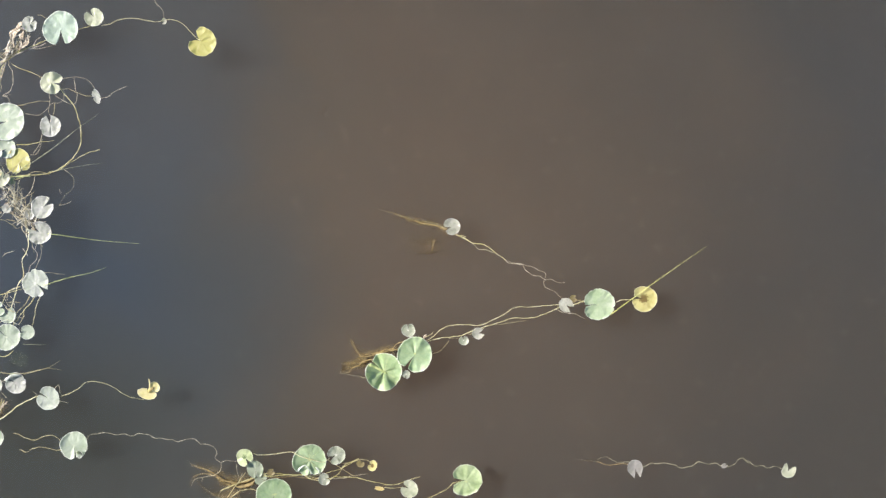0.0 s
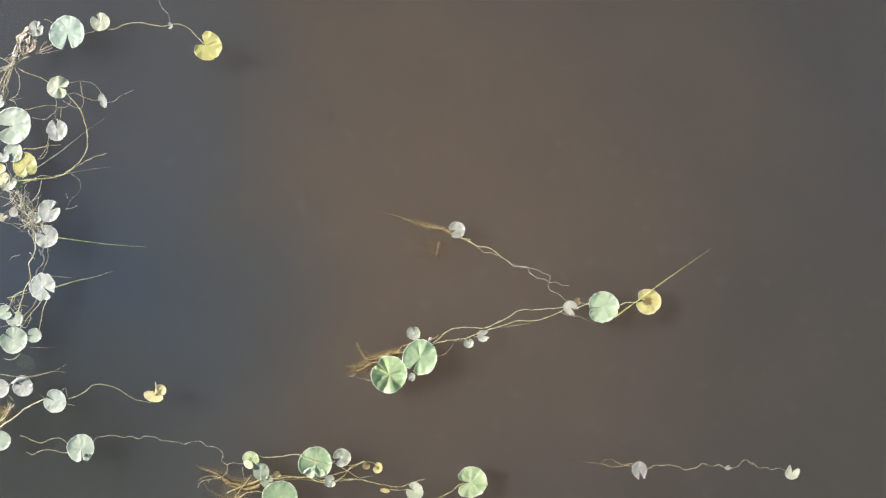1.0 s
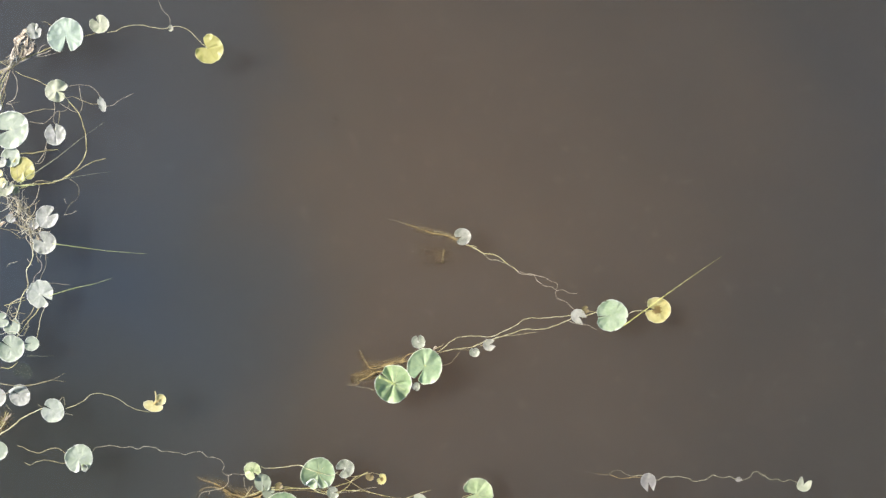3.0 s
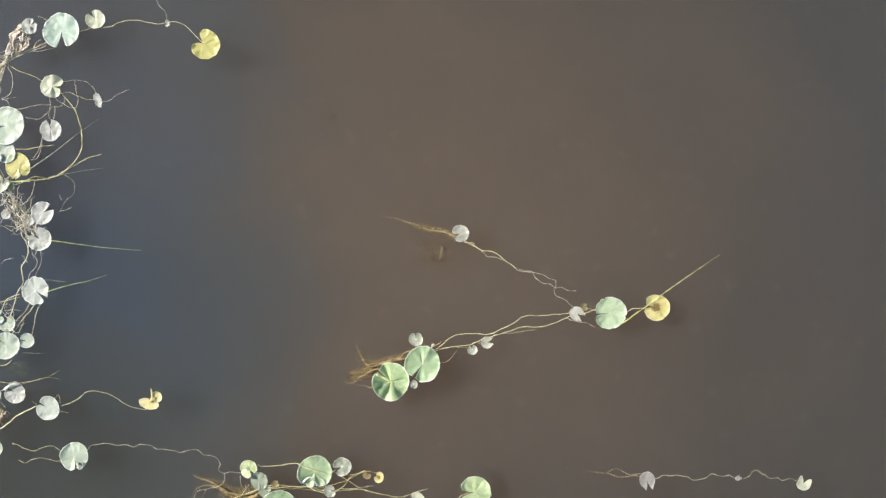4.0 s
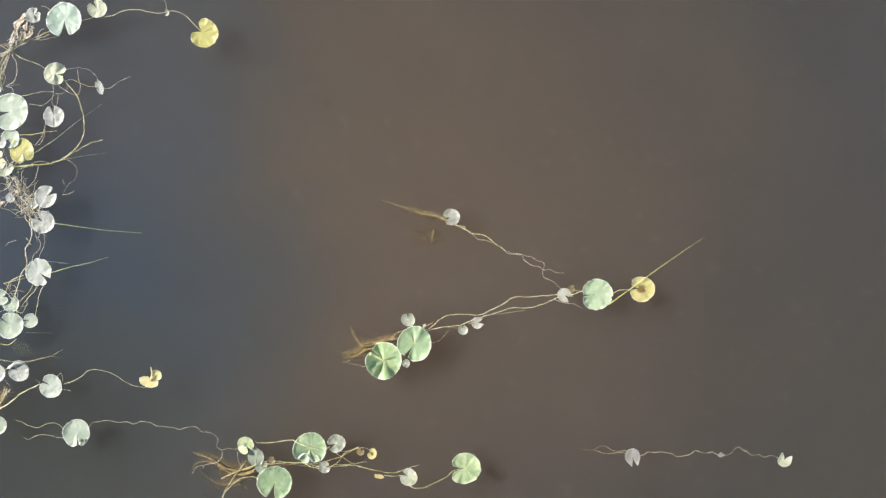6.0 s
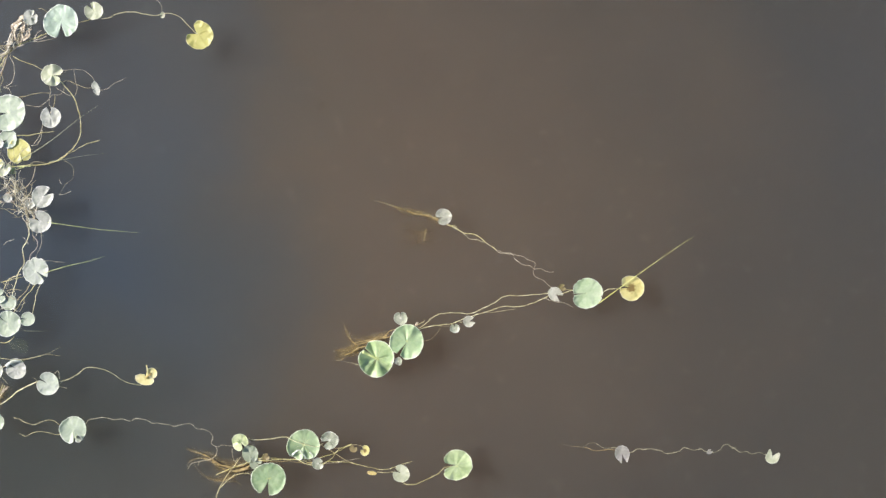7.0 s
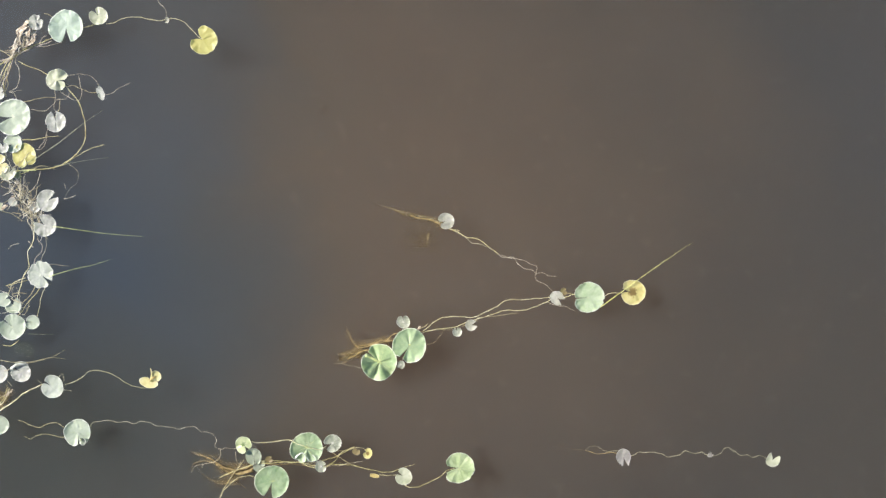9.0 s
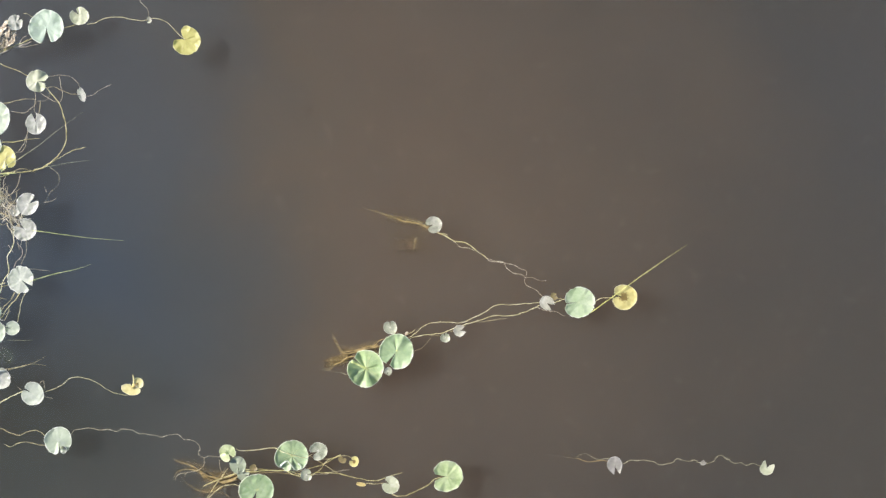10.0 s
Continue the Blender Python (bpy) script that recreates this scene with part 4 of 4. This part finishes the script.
stem(p, [(-1.915, 0.833), (-1.945, 0.777), (-1.950, 0.728), (-1.940, 0.672)], STEM, 0.0040)
stem(p, [(-1.905, 0.843), (-1.930, 0.782), (-1.950, 0.743), (-1.960, 0.708)], ROOT_WHITE, 0.0045)
stem(p, [(-1.940, 0.818), (-1.960, 0.782), (-1.975, 0.733)], ROOT, 0.0045)
stem(p, [(-1.925, 0.823), (-1.935, 0.768), (-1.930, 0.728), (-1.945, 0.693)], STEM_DULL, 0.0037)
stem(p, [(-2.000, 0.823), (-1.960, 0.838), (-1.925, 0.848), (-1.885, 0.878)], ROOT_WHITE, 0.0085, 0.0050)
stem(p, [(-1.995, 0.777), (-1.960, 0.823), (-1.915, 0.845), (-1.860, 0.888), (-1.810, 0.905), (-1.760, 0.925), (-1.725, 0.948)], STEM, 0.0050, 0.0030)
stem(p, [(-1.990, 0.807), (-1.935, 0.838), (-1.885, 0.865), (-1.830, 0.897), (-1.750, 0.932)], STEM, 0.0037, 0.0025)
stem(p, [(-1.910, 0.853), (-1.905, 0.893), (-1.885, 0.943), (-1.867, 0.983), (-1.848, 1.012)], ROOT_WHITE, 0.0110, 0.0075)
stem(p, [(-1.900, 0.858), (-1.875, 0.893), (-1.848, 0.907), (-1.772, 0.902), (-1.685, 0.917)], ROOT, 0.0030, 0.0017)
stem(p, [(-1.910, 0.845), (-1.923, 0.790), (-1.938, 0.738), (-1.955, 0.682)], ROOT_GOLD, 0.0037)
stem(p, [(-1.920, 0.838), (-1.940, 0.792), (-1.955, 0.753), (-1.975, 0.703)], STEM_DULL, 0.0037)
stem(p, [(-1.935, 0.833), (-1.950, 0.797), (-1.970, 0.768)], STEM, 0.0033)
stem(p, [(-1.995, 0.902), (-1.960, 0.883), (-1.910, 0.850)], STEM_DULL, 0.0033)
stem(p, [(-1.900, 0.835), (-1.880, 0.802), (-1.877, 0.763), (-1.890, 0.718), (-1.925, 0.695), (-1.905, 0.688), (-1.890, 0.657)], ROOT, 0.0028)
stem(p, [(-1.925, 0.695), (-1.865, 0.703)], ROOT, 0.0017)
stem(p, [(-1.770, 1.052), (-1.750, 1.050), (-1.730, 1.035)], STEM_DULL, 0.0023)
stem(p, [(-1.785, 0.917), (-1.775, 0.938), (-1.755, 0.953)], ROOT_WHITE, 0.0040)
stem(p, [(-1.885, 0.938), (-1.840, 0.968), (-1.810, 0.978)], ROOT_WHITE, 0.0035)

p = plant(*(-1.685, 0.728), label="cream and silvery leaves with looping thin grey stems")
leaf(p, (-1.700, 0.748), 0.0480, -10, CREAM, "cream leaf with dark folded wedges", half=10, cup=0.10, wave=0.03, panels=((40, 15, 1.1, 0.05), (292, 15, 0.8, 0.35), (115, 18, -0.10, 0.0), (250, 10, 0.0, -0.10)))
leaf(p, (-1.508, 0.690), 0.0330, 200, SILVER_COOL, "small crumpled white leaf", half=4, rx=0.50, cup=0.10, wave=0.04, ragged=0.08, panels=((90, 30, -0.3, 0.0), (250, 25, 0.3, 0.1)), nicks=((120, 14, 0.25), (330, 14, 0.18)))
stem(p, [(-1.885, 0.838), (-1.835, 0.810), (-1.790, 0.795), (-1.745, 0.772)], STEM, 0.0028)
stem(p, [(-1.665, 0.768), (-1.615, 0.777), (-1.573, 0.772), (-1.540, 0.753), (-1.512, 0.720)], ROOT, 0.0023)
stem(p, [(-1.512, 0.681), (-1.490, 0.684), (-1.460, 0.690), (-1.430, 0.713), (-1.370, 0.740)], ROOT, 0.0025, 0.0015)
stem(p, [(-1.607, 0.775), (-1.603, 0.728), (-1.595, 0.690), (-1.603, 0.660), (-1.623, 0.657), (-1.660, 0.672), (-1.693, 0.700)], ROOT, 0.0023)
stem(p, [(-1.680, 0.733), (-1.640, 0.690), (-1.605, 0.640), (-1.590, 0.590), (-1.578, 0.540), (-1.580, 0.490), (-1.610, 0.427), (-1.660, 0.383), (-1.710, 0.357), (-1.810, 0.345), (-1.897, 0.338)], STEM, 0.0040, 0.0037)
stem(p, [(-1.665, 0.720), (-1.635, 0.725), (-1.598, 0.710), (-1.565, 0.698), (-1.508, 0.691)], STEM_DULL, 0.0025)
stem(p, [(-1.718, 0.715), (-1.715, 0.672), (-1.720, 0.628), (-1.708, 0.598)], ROOT, 0.0025)

p = plant(*(-1.718, 0.570), label="silvery two-lobed leaf on a thin looped stem")
leaf(p, (-1.711, 0.560), 0.0450, 98, SILVER_COOL, "silvery heart-shaped leaf creased down its middle", half=13, cup=0.12, wave=0.03, rx=1.05, blunt=-0.05, panels=((275, 10, 0.12, 0.16), (62, 16, 0.14, 0.0), (15, 22, 0.08, 0.0), (190, 28, -0.12, 0.0)), nicks=((205, 10, 0.10),))
stem(p, [(-1.865, 0.650), (-1.810, 0.662), (-1.748, 0.670), (-1.713, 0.672)], STEM_DULL, 0.0028)
stem(p, [(-1.823, 0.615), (-1.772, 0.608), (-1.740, 0.628), (-1.710, 0.660), (-1.680, 0.662), (-1.657, 0.677), (-1.655, 0.715)], ROOT, 0.0025)
stem(p, [(-1.695, 0.662), (-1.700, 0.620), (-1.718, 0.573)], STEM_DULL, 0.0028)
stem(p, [(-1.745, 0.537), (-1.765, 0.478), (-1.790, 0.440)], ROOT, 0.0028)
stem(p, [(-1.752, 0.503), (-1.758, 0.465), (-1.775, 0.438), (-1.802, 0.435)], ROOT, 0.0023)

p = plant(*(-1.910, 0.583), label="large pale round leaf at the edge of a leafy mat")
leaf(p, (-1.905, 0.581), 0.0815, 192, PALE, half=19, cup=0.07, wave=0.02, blunt=0.03, panels=((222, 16, -0.16, 0.0), (158, 14, -0.16, 0.0), (350, 14, 0.05, 0.0), (60, 10, 0.06, 0.0)), nicks=((8, 3, 0.04),))
leaf(p, (-1.968, 0.688), 0.0275, 20, SILVER_COOL, half=10, cup=0.2)
leaf(p, (-1.905, 0.463), 0.0425, 215, PALE, "torn pale leaf", half=18, cup=0.08, wave=0.05, ragged=0.06)
leaf(p, (-1.945, 0.443), 0.0250, 100, SILVER_COOL, half=22, cup=0.15, wave=0.06, z=0.014)
stem(p, [(-1.865, 0.478), (-1.798, 0.485), (-1.700, 0.497)], STEM, 0.0040, 0.0017)
stem(p, [(-1.935, 0.448), (-1.905, 0.478), (-1.875, 0.463)], ROOT_WHITE, 0.0028)

p = plant(*(-1.860, 0.403), label="yellow leaves in a leafy mat with dry grass")
leaf(p, (-1.855, 0.408), 0.0550, 292, YELLOW, "yellow-green leaf crossed by thin roots", half=4, cup=0.06, wave=0.03, z=0.003)
leaf(p, (-1.918, 0.328), 0.0300, 60, CREAM, "small crumpled lime-white leaf", half=20, cup=0.1, wave=0.10, rx=1.2, ragged=0.14, z=0.016, panels=((10, 20, 0.3, 0.2), (200, 20, -0.3, 0.0)))
leaf(p, (-1.885, 0.320), 0.0150, 10, LIME, half=30, cup=0.1, wave=0.08, rx=1.6)
stem(p, [(-1.925, 0.338, 0.012), (-1.885, 0.362, 0.016), (-1.845, 0.393, 0.020), (-1.805, 0.432, 0.020)], STEM_DULL, 0.0020)
stem(p, [(-1.905, 0.352, 0.014), (-1.860, 0.378, 0.018), (-1.820, 0.422, 0.020)], ROOT, 0.0020)
stem(p, [(-1.885, 0.333, 0.012), (-1.870, 0.378, 0.018), (-1.875, 0.432, 0.020)], STEM_DULL, 0.0020)
stem(p, [(-1.860, 0.348, 0.012), (-1.835, 0.372, 0.016), (-1.805, 0.393, 0.016)], BLADE, 0.0023)
stem(p, [(-1.900, 0.343), (-1.850, 0.340), (-1.800, 0.343)], BLADE, 0.0055, 0.0025, flat=0.4)
stem(p, [(-1.940, 0.307), (-1.885, 0.323), (-1.830, 0.338)], BLADE_YELLOW, 0.0040, 0.0020)
leaf(p, (-1.965, 0.365), 0.0480, 20, CREAM_YELLOW, "pale yellow leaf", half=8, cup=0.10, wave=0.04, z=0.016, panels=((60, 16, 0.2, 0.0),))
stem(p, [(-1.495, 0.458), (-1.548, 0.440), (-1.610, 0.413), (-1.670, 0.372), (-1.723, 0.355)], STEM, 0.0033, 0.0020)
stem(p, [(-1.655, 0.365, -0.010), (-1.635, 0.352, -0.016), (-1.620, 0.333, -0.020), (-1.627, 0.290, -0.024), (-1.660, 0.258, -0.026), (-1.680, 0.217, -0.022)], STEM_WET, 0.0030)
stem(p, [(-1.677, 0.212), (-1.647, 0.217), (-1.625, 0.233)], ROOT, 0.0028)
stem(p, [(-1.675, 0.283), (-1.665, 0.258)], ROOT, 0.0020)
stem(p, [(-1.780, 0.340), (-1.795, 0.290), (-1.815, 0.258), (-1.840, 0.238)], ROOT, 0.0030)
stem(p, [(-1.810, 0.352), (-1.772, 0.362), (-1.715, 0.348)], STEM_DULL, 0.0023)
stem(p, [(-1.800, 0.198), (-1.780, 0.228), (-1.760, 0.245)], ROOT, 0.0025)

for pts, mat, w, text in (
    ([(-1.877, 0.352, 0.005), (-1.805, 0.390, 0.015), (-1.685, 0.465, 0.030), (-1.585, 0.540, 0.040), (-1.485, 0.608, 0.045)], BLADE_GREY, 0.0028, "dry grey grass blade leaning over the water"),
    ([(-1.720, 0.360, 0.005), (-1.647, 0.372, 0.010), (-1.585, 0.383, 0.015), (-1.468, 0.398, 0.020)], BLADE_GREY, 0.0020, "dry grey grass blade leaning over the water"),
    ([(-1.708, 0.088, 0.045), (-1.585, 0.070, 0.036), (-1.460, 0.054, 0.020), (-1.318, 0.043, 0.018)], BLADE, 0.0032, "thin green grass blade lying over the water"),
    ([(-1.735, -0.138, 0.020), (-1.635, -0.107, 0.015), (-1.535, -0.085, 0.020), (-1.463, -0.062, 0.020)], BLADE, 0.0030, "thin green grass blade lying over the water"),
    ([(-1.935, -0.180, 0.005), (-1.873, -0.165, 0.010), (-1.820, -0.152, 0.010)], STEM, 0.0035, "short straw-coloured grass blade on the mat"),
    ([(-1.985, -0.512, 0.005), (-1.885, -0.527, 0.010), (-1.810, -0.522, 0.010), (-1.730, -0.503, 0.015), (-1.663, -0.510, 0.015)], STEM_DULL, 0.0028, "dry straw-coloured grass blade on the water"),
    ([(-1.835, -0.530, 0.005), (-1.735, -0.505, 0.010), (-1.665, -0.470, 0.015)], STEM_DULL, 0.0023, "dry straw-coloured grass blade on the water"),
    ([(-1.835, -0.398, 0.003), (-1.772, -0.400, 0.005), (-1.720, -0.398, 0.005)], BLADE_GREY, 0.0014, "dry grey grass blade on the water"),
):
    p = plant(pts[0][0], pts[0][1], text, "grass blade", "grass blades", "grass_blade")
    stem(p, pts, mat, w, w * 0.28, wiggle=0.0005, name="blade", flat=0.35)

p = plant(*(-1.760, 0.152), label="silvery notched leaves over a tangle of pale roots")
leaf(p, (-1.740, 0.204), 0.0490, 32, SILVER_COOL, "silvery leaf with a sharp notch", half=16, cup=0.10, wave=0.02, blunt=0.03, panels=((200, 30, -0.08, 0.0),), z=0.024)
leaf(p, (-1.800, 0.173), 0.0225, 100, SILVER_COOL, half=12, cup=0.2, wave=0.06, z=0.014)
leaf(p, (-1.900, 0.198), 0.0200, 40, SILVER_COOL, "small pinkish-white leaf", half=16, cup=0.2, wave=0.08, z=0.016)
leaf(p, (-1.958, 0.177), 0.0175, 30, CREAM, half=20, cup=0.3, wave=0.1)
leaf(p, (-1.750, 0.091), 0.0500, 140, SILVER_COOL, half=21, cup=0.08, wave=0.03, z=0.026, blunt=0.0, panels=((112, 12, 0.20, 0.0), (20, 26, 0.07, 0.0), (195, 16, -0.06, 0.0)), nicks=((185, 10, 0.12),))
stem(p, [(-1.810, 0.098), (-1.810, 0.052), (-1.820, 0.013), (-1.840, -0.035), (-1.835, -0.098), (-1.860, -0.147), (-1.890, -0.247)], STEM_PALE, 0.0037)
stem(p, [(-1.795, 0.033), (-1.770, -0.005), (-1.785, -0.035), (-1.805, -0.052), (-1.810, -0.088)], ROOT_WHITE, 0.0030)
stem(p, [(-1.760, 0.048), (-1.755, -0.010), (-1.770, -0.043), (-1.785, -0.077)], ROOT, 0.0025)
stem(p, [(-1.835, 0.022), (-1.815, -0.007)], ROOT_WHITE, 0.0030)
stem(p, [(-1.927, -0.013), (-1.910, 0.005), (-1.880, 0.013)], ROOT, 0.0025)
stem(p, [(-1.960, 0.158), (-1.910, 0.143), (-1.865, 0.113)], STEM_DULL, 0.0023)

for n, (x, y, r, turn) in enumerate(((*(-1.930, 0.348), 0.0175, 70), (*(-1.910, 0.323), 0.0150, 20), (*(-1.900, 0.208), 0.0200, 80), (*(-1.870, 0.228), 0.0125, 30), (*(-1.820, 0.158), 0.0125, 110), (*(-1.790, 0.107), 0.0125, 60), (*(-1.885, 0.182), 0.0125, 140), (*(-1.940, 0.173), 0.0175, 10))):
    scrap(p, (x, y), r, turn, n + 31)

p = plant(*(-1.772, -0.133), label="pale scalloped leaf with hanging straw-coloured roots")
leaf(p, (-1.777, -0.130), 0.0580, -38, WHITISH, "whitish ragged leaf with scalloped margin", half=11, cup=0.06, wave=0.02, lobes=5, ragged=0.12, blunt=-0.03, panels=((150, 7, 0.0, 0.06), (100, 6, 0.15, 0.0), (255, 6, 0.12, 0.0), (18, 9, 0.3, 0.0), (300, 8, 0.3, 0.0)), nicks=((140, 6, 0.07), (180, 5, 0.06)))
stem(p, [(-1.785, -0.075), (-1.710, -0.085), (-1.650, -0.092)], ROOT, 0.0023)
stem(p, [(-1.850, -0.143), (-1.905, -0.168), (-1.925, -0.228)], STEM_PALE, 0.0033)
stem(p, [(-1.805, -0.182), (-1.835, -0.235), (-1.860, -0.260), (-1.880, -0.323)], STEM_DULL, 0.0035)
stem(p, [(-1.785, -0.190), (-1.823, -0.242), (-1.870, -0.302), (-1.890, -0.328)], STEM, 0.0035)
stem(p, [(-1.762, -0.190), (-1.780, -0.235), (-1.785, -0.285), (-1.795, -0.323)], STEM_PALE, 0.0025)
stem(p, [(-1.830, -0.242), (-1.835, -0.278), (-1.855, -0.312)], STEM_DULL, 0.0028)
stem(p, [(-1.905, -0.217), (-1.875, -0.212), (-1.845, -0.217)], STEM_DULL, 0.0028)

p = plant(*(-1.885, -0.323), label="crowded pale leaves of a floating mat")
leaf(p, (-1.940, -0.242), 0.0325, 20, PALE, half=18, cup=0.12, wave=0.05, z=0.016)
leaf(p, (-1.900, -0.268), 0.0375, 112, PALE, "pale fan-shaped leaf", half=52, cup=0.06, wave=0.03, blunt=-0.1, z=0.012)
leaf(p, (-1.905, -0.366), 0.0590, 140, PALE, half=5, cup=0.10, wave=0.02, panels=((165, 18, -0.3, 0.0), (250, 10, 0.0, 0.05), (105, 14, 0.10, 0.0), (20, 20, 0.06, 0.0)))
leaf(p, (-1.815, -0.345), 0.0320, 178, PALE, half=8, cup=0.14, panels=((150, 12, 0.15, 0.0), (0, 25, 0.06, 0.0)))
stem(p, [(-1.948, -0.448), (-1.915, -0.453), (-1.880, -0.425)], STEM, 0.0033)
leaf(p, (-1.875, -0.473), 0.0425, 250, SUNK_GREEN, "olive leaf sunk in murky water", half=20, rx=0.8, cup=0.03, wave=0.03, ragged=0.1, z=-0.044)
stem(p, [(-1.840, -0.352), (-1.820, -0.345)], ROOT, 0.0020)

p = plant(*(-1.910, -0.573), label="two silvery leaves at the edge of a floating mat")
leaf(p, (-1.965, -0.578), 0.0400, 150, SILVER_COOL, half=8, cup=0.14)
leaf(p, (-1.865, -0.568), 0.0460, 152, SILVER_COOL, "silvery leaf with a lobe turned over", half=12, cup=0.10, wave=0.03, panels=((168, 12, 0.3, 0.0), (60, 16, 0.08, 0.0), (275, 8, 0.0, 0.12)))
stem(p, [(-1.930, -0.608), (-1.910, -0.635)], ROOT, 0.0023)
stem(p, [(-1.920, -0.647), (-1.940, -0.677), (-1.970, -0.688)], STEM, 0.0033)

stem(p, [(-1.908, -0.556, 0.014), (-1.888, -0.540, 0.020), (-1.865, -0.531, 0.022), (-1.842, -0.536, 0.016)], LIP, 0.0130, 0.0070, wiggle=0.001, name="lip", label="whitish lip turned over", flat=0.4)
stem(p, [(-1.940, -0.565, 0.010), (-1.915, -0.558, 0.012), (-1.895, -0.549, 0.014)], ROOT, 0.0040, 0.0025)
stem(p, [(-1.990, -0.752), (-1.962, -0.712), (-1.940, -0.672), (-1.928, -0.640)], STEM, 0.0050, 0.0028)
stem(p, [(-1.985, -0.735), (-1.950, -0.705), (-1.918, -0.662)], STEM_PALE, 0.0040, 0.0020)
fuzz(p, ([(-1.995, -0.765, -0.020), (-1.960, -0.712, -0.014), (-1.935, -0.662, -0.010)], [(-1.990, -0.700, -0.022), (-1.945, -0.690, -0.016)]), 25, 260, 0.03, 0.010)
for n, (x, y, r, turn) in enumerate(((-1.930, -0.668, 0.016, 50), (-1.912, -0.655, 0.012, 20))):
    scrap(p, (x, y), r, turn, n + 61)

p = plant(*(-1.965, -0.810), label="round pale leaf at the edge of a floating mat")
leaf(p, (-1.965, -0.810), 0.0438, 200, PALE, half=8, cup=0.12)

# ---- root tangles along the mat ----
def tangle(x, y, strands, seed, label, spread=0.013, turn=0.5, reach=0.09):
    """Matted dead roots: many short strands, most nearly straight, about an uneven line, thin dark ones under stouter bleached ones."""
    rnd = random.Random(seed)
    lean = math.atan2(y(1) - y(0), x(1) - x(0))
    verts, faces = [], []
    for i in range(strands):
        s = rnd.random()
        top = i / strands
        cx, cy = x(s) + rnd.gauss(0, spread), y(s) + rnd.gauss(0, spread)
        a, ln = lean + rnd.gauss(0, turn) + rnd.choice((0, math.pi)), rnd.uniform(0.25, 1.0) * reach
        bend = rnd.gauss(0, 0.13)
        pts = []
        for k in range(6):
            pts.append((cx, cy, 0.001 + 0.016 * top + rnd.uniform(0.0, 0.006)))
            a += bend + rnd.gauss(0, 0.2)
            cx += math.cos(a) * ln / 5
            cy += math.sin(a) * ln / 5
        v, f = tube_data(spline(pts, 0.008), rnd.choice((0.0006, 0.0009, 0.0012, 0.0016 + 0.0012 * top)), 0.0006, 5, 1.0, rnd.random())
        n = len(verts)
        verts += v
        faces += [tuple(i + n for i in q) for q in f]
    me = bpy.data.meshes.new("root_tangle")
    me.from_pydata(verts, [], faces)
    ob = part("root_tangle", me, TANGLE, None)
    return tagged(ob, label, "roots", kind="stuff")


tangle(lambda s: -1.930 + 0.135 * s ** 0.8, lambda s: 0.33 - 0.23 * s, 150, 3, "matted pale dead roots among floating leaves", 0.016, 0.6, 0.10)
tangle(lambda s: -1.965 + 0.02 * s, lambda s: 0.40 - 0.10 * s, 22, 4, "matted pale dead roots among yellow leaves", 0.010, 0.6, 0.05)
tangle(lambda s: -1.91 + 0.10 * s, lambda s: 0.86 + 0.12 * s, 60, 5, "whitish withered roots and scraps on a rhizome", 0.013, 0.45, 0.05)
tangle(lambda s: -1.93 + 0.06 * s, lambda s: -0.16 - 0.12 * s, 12, 6, "thin straw-coloured roots under pale leaves")
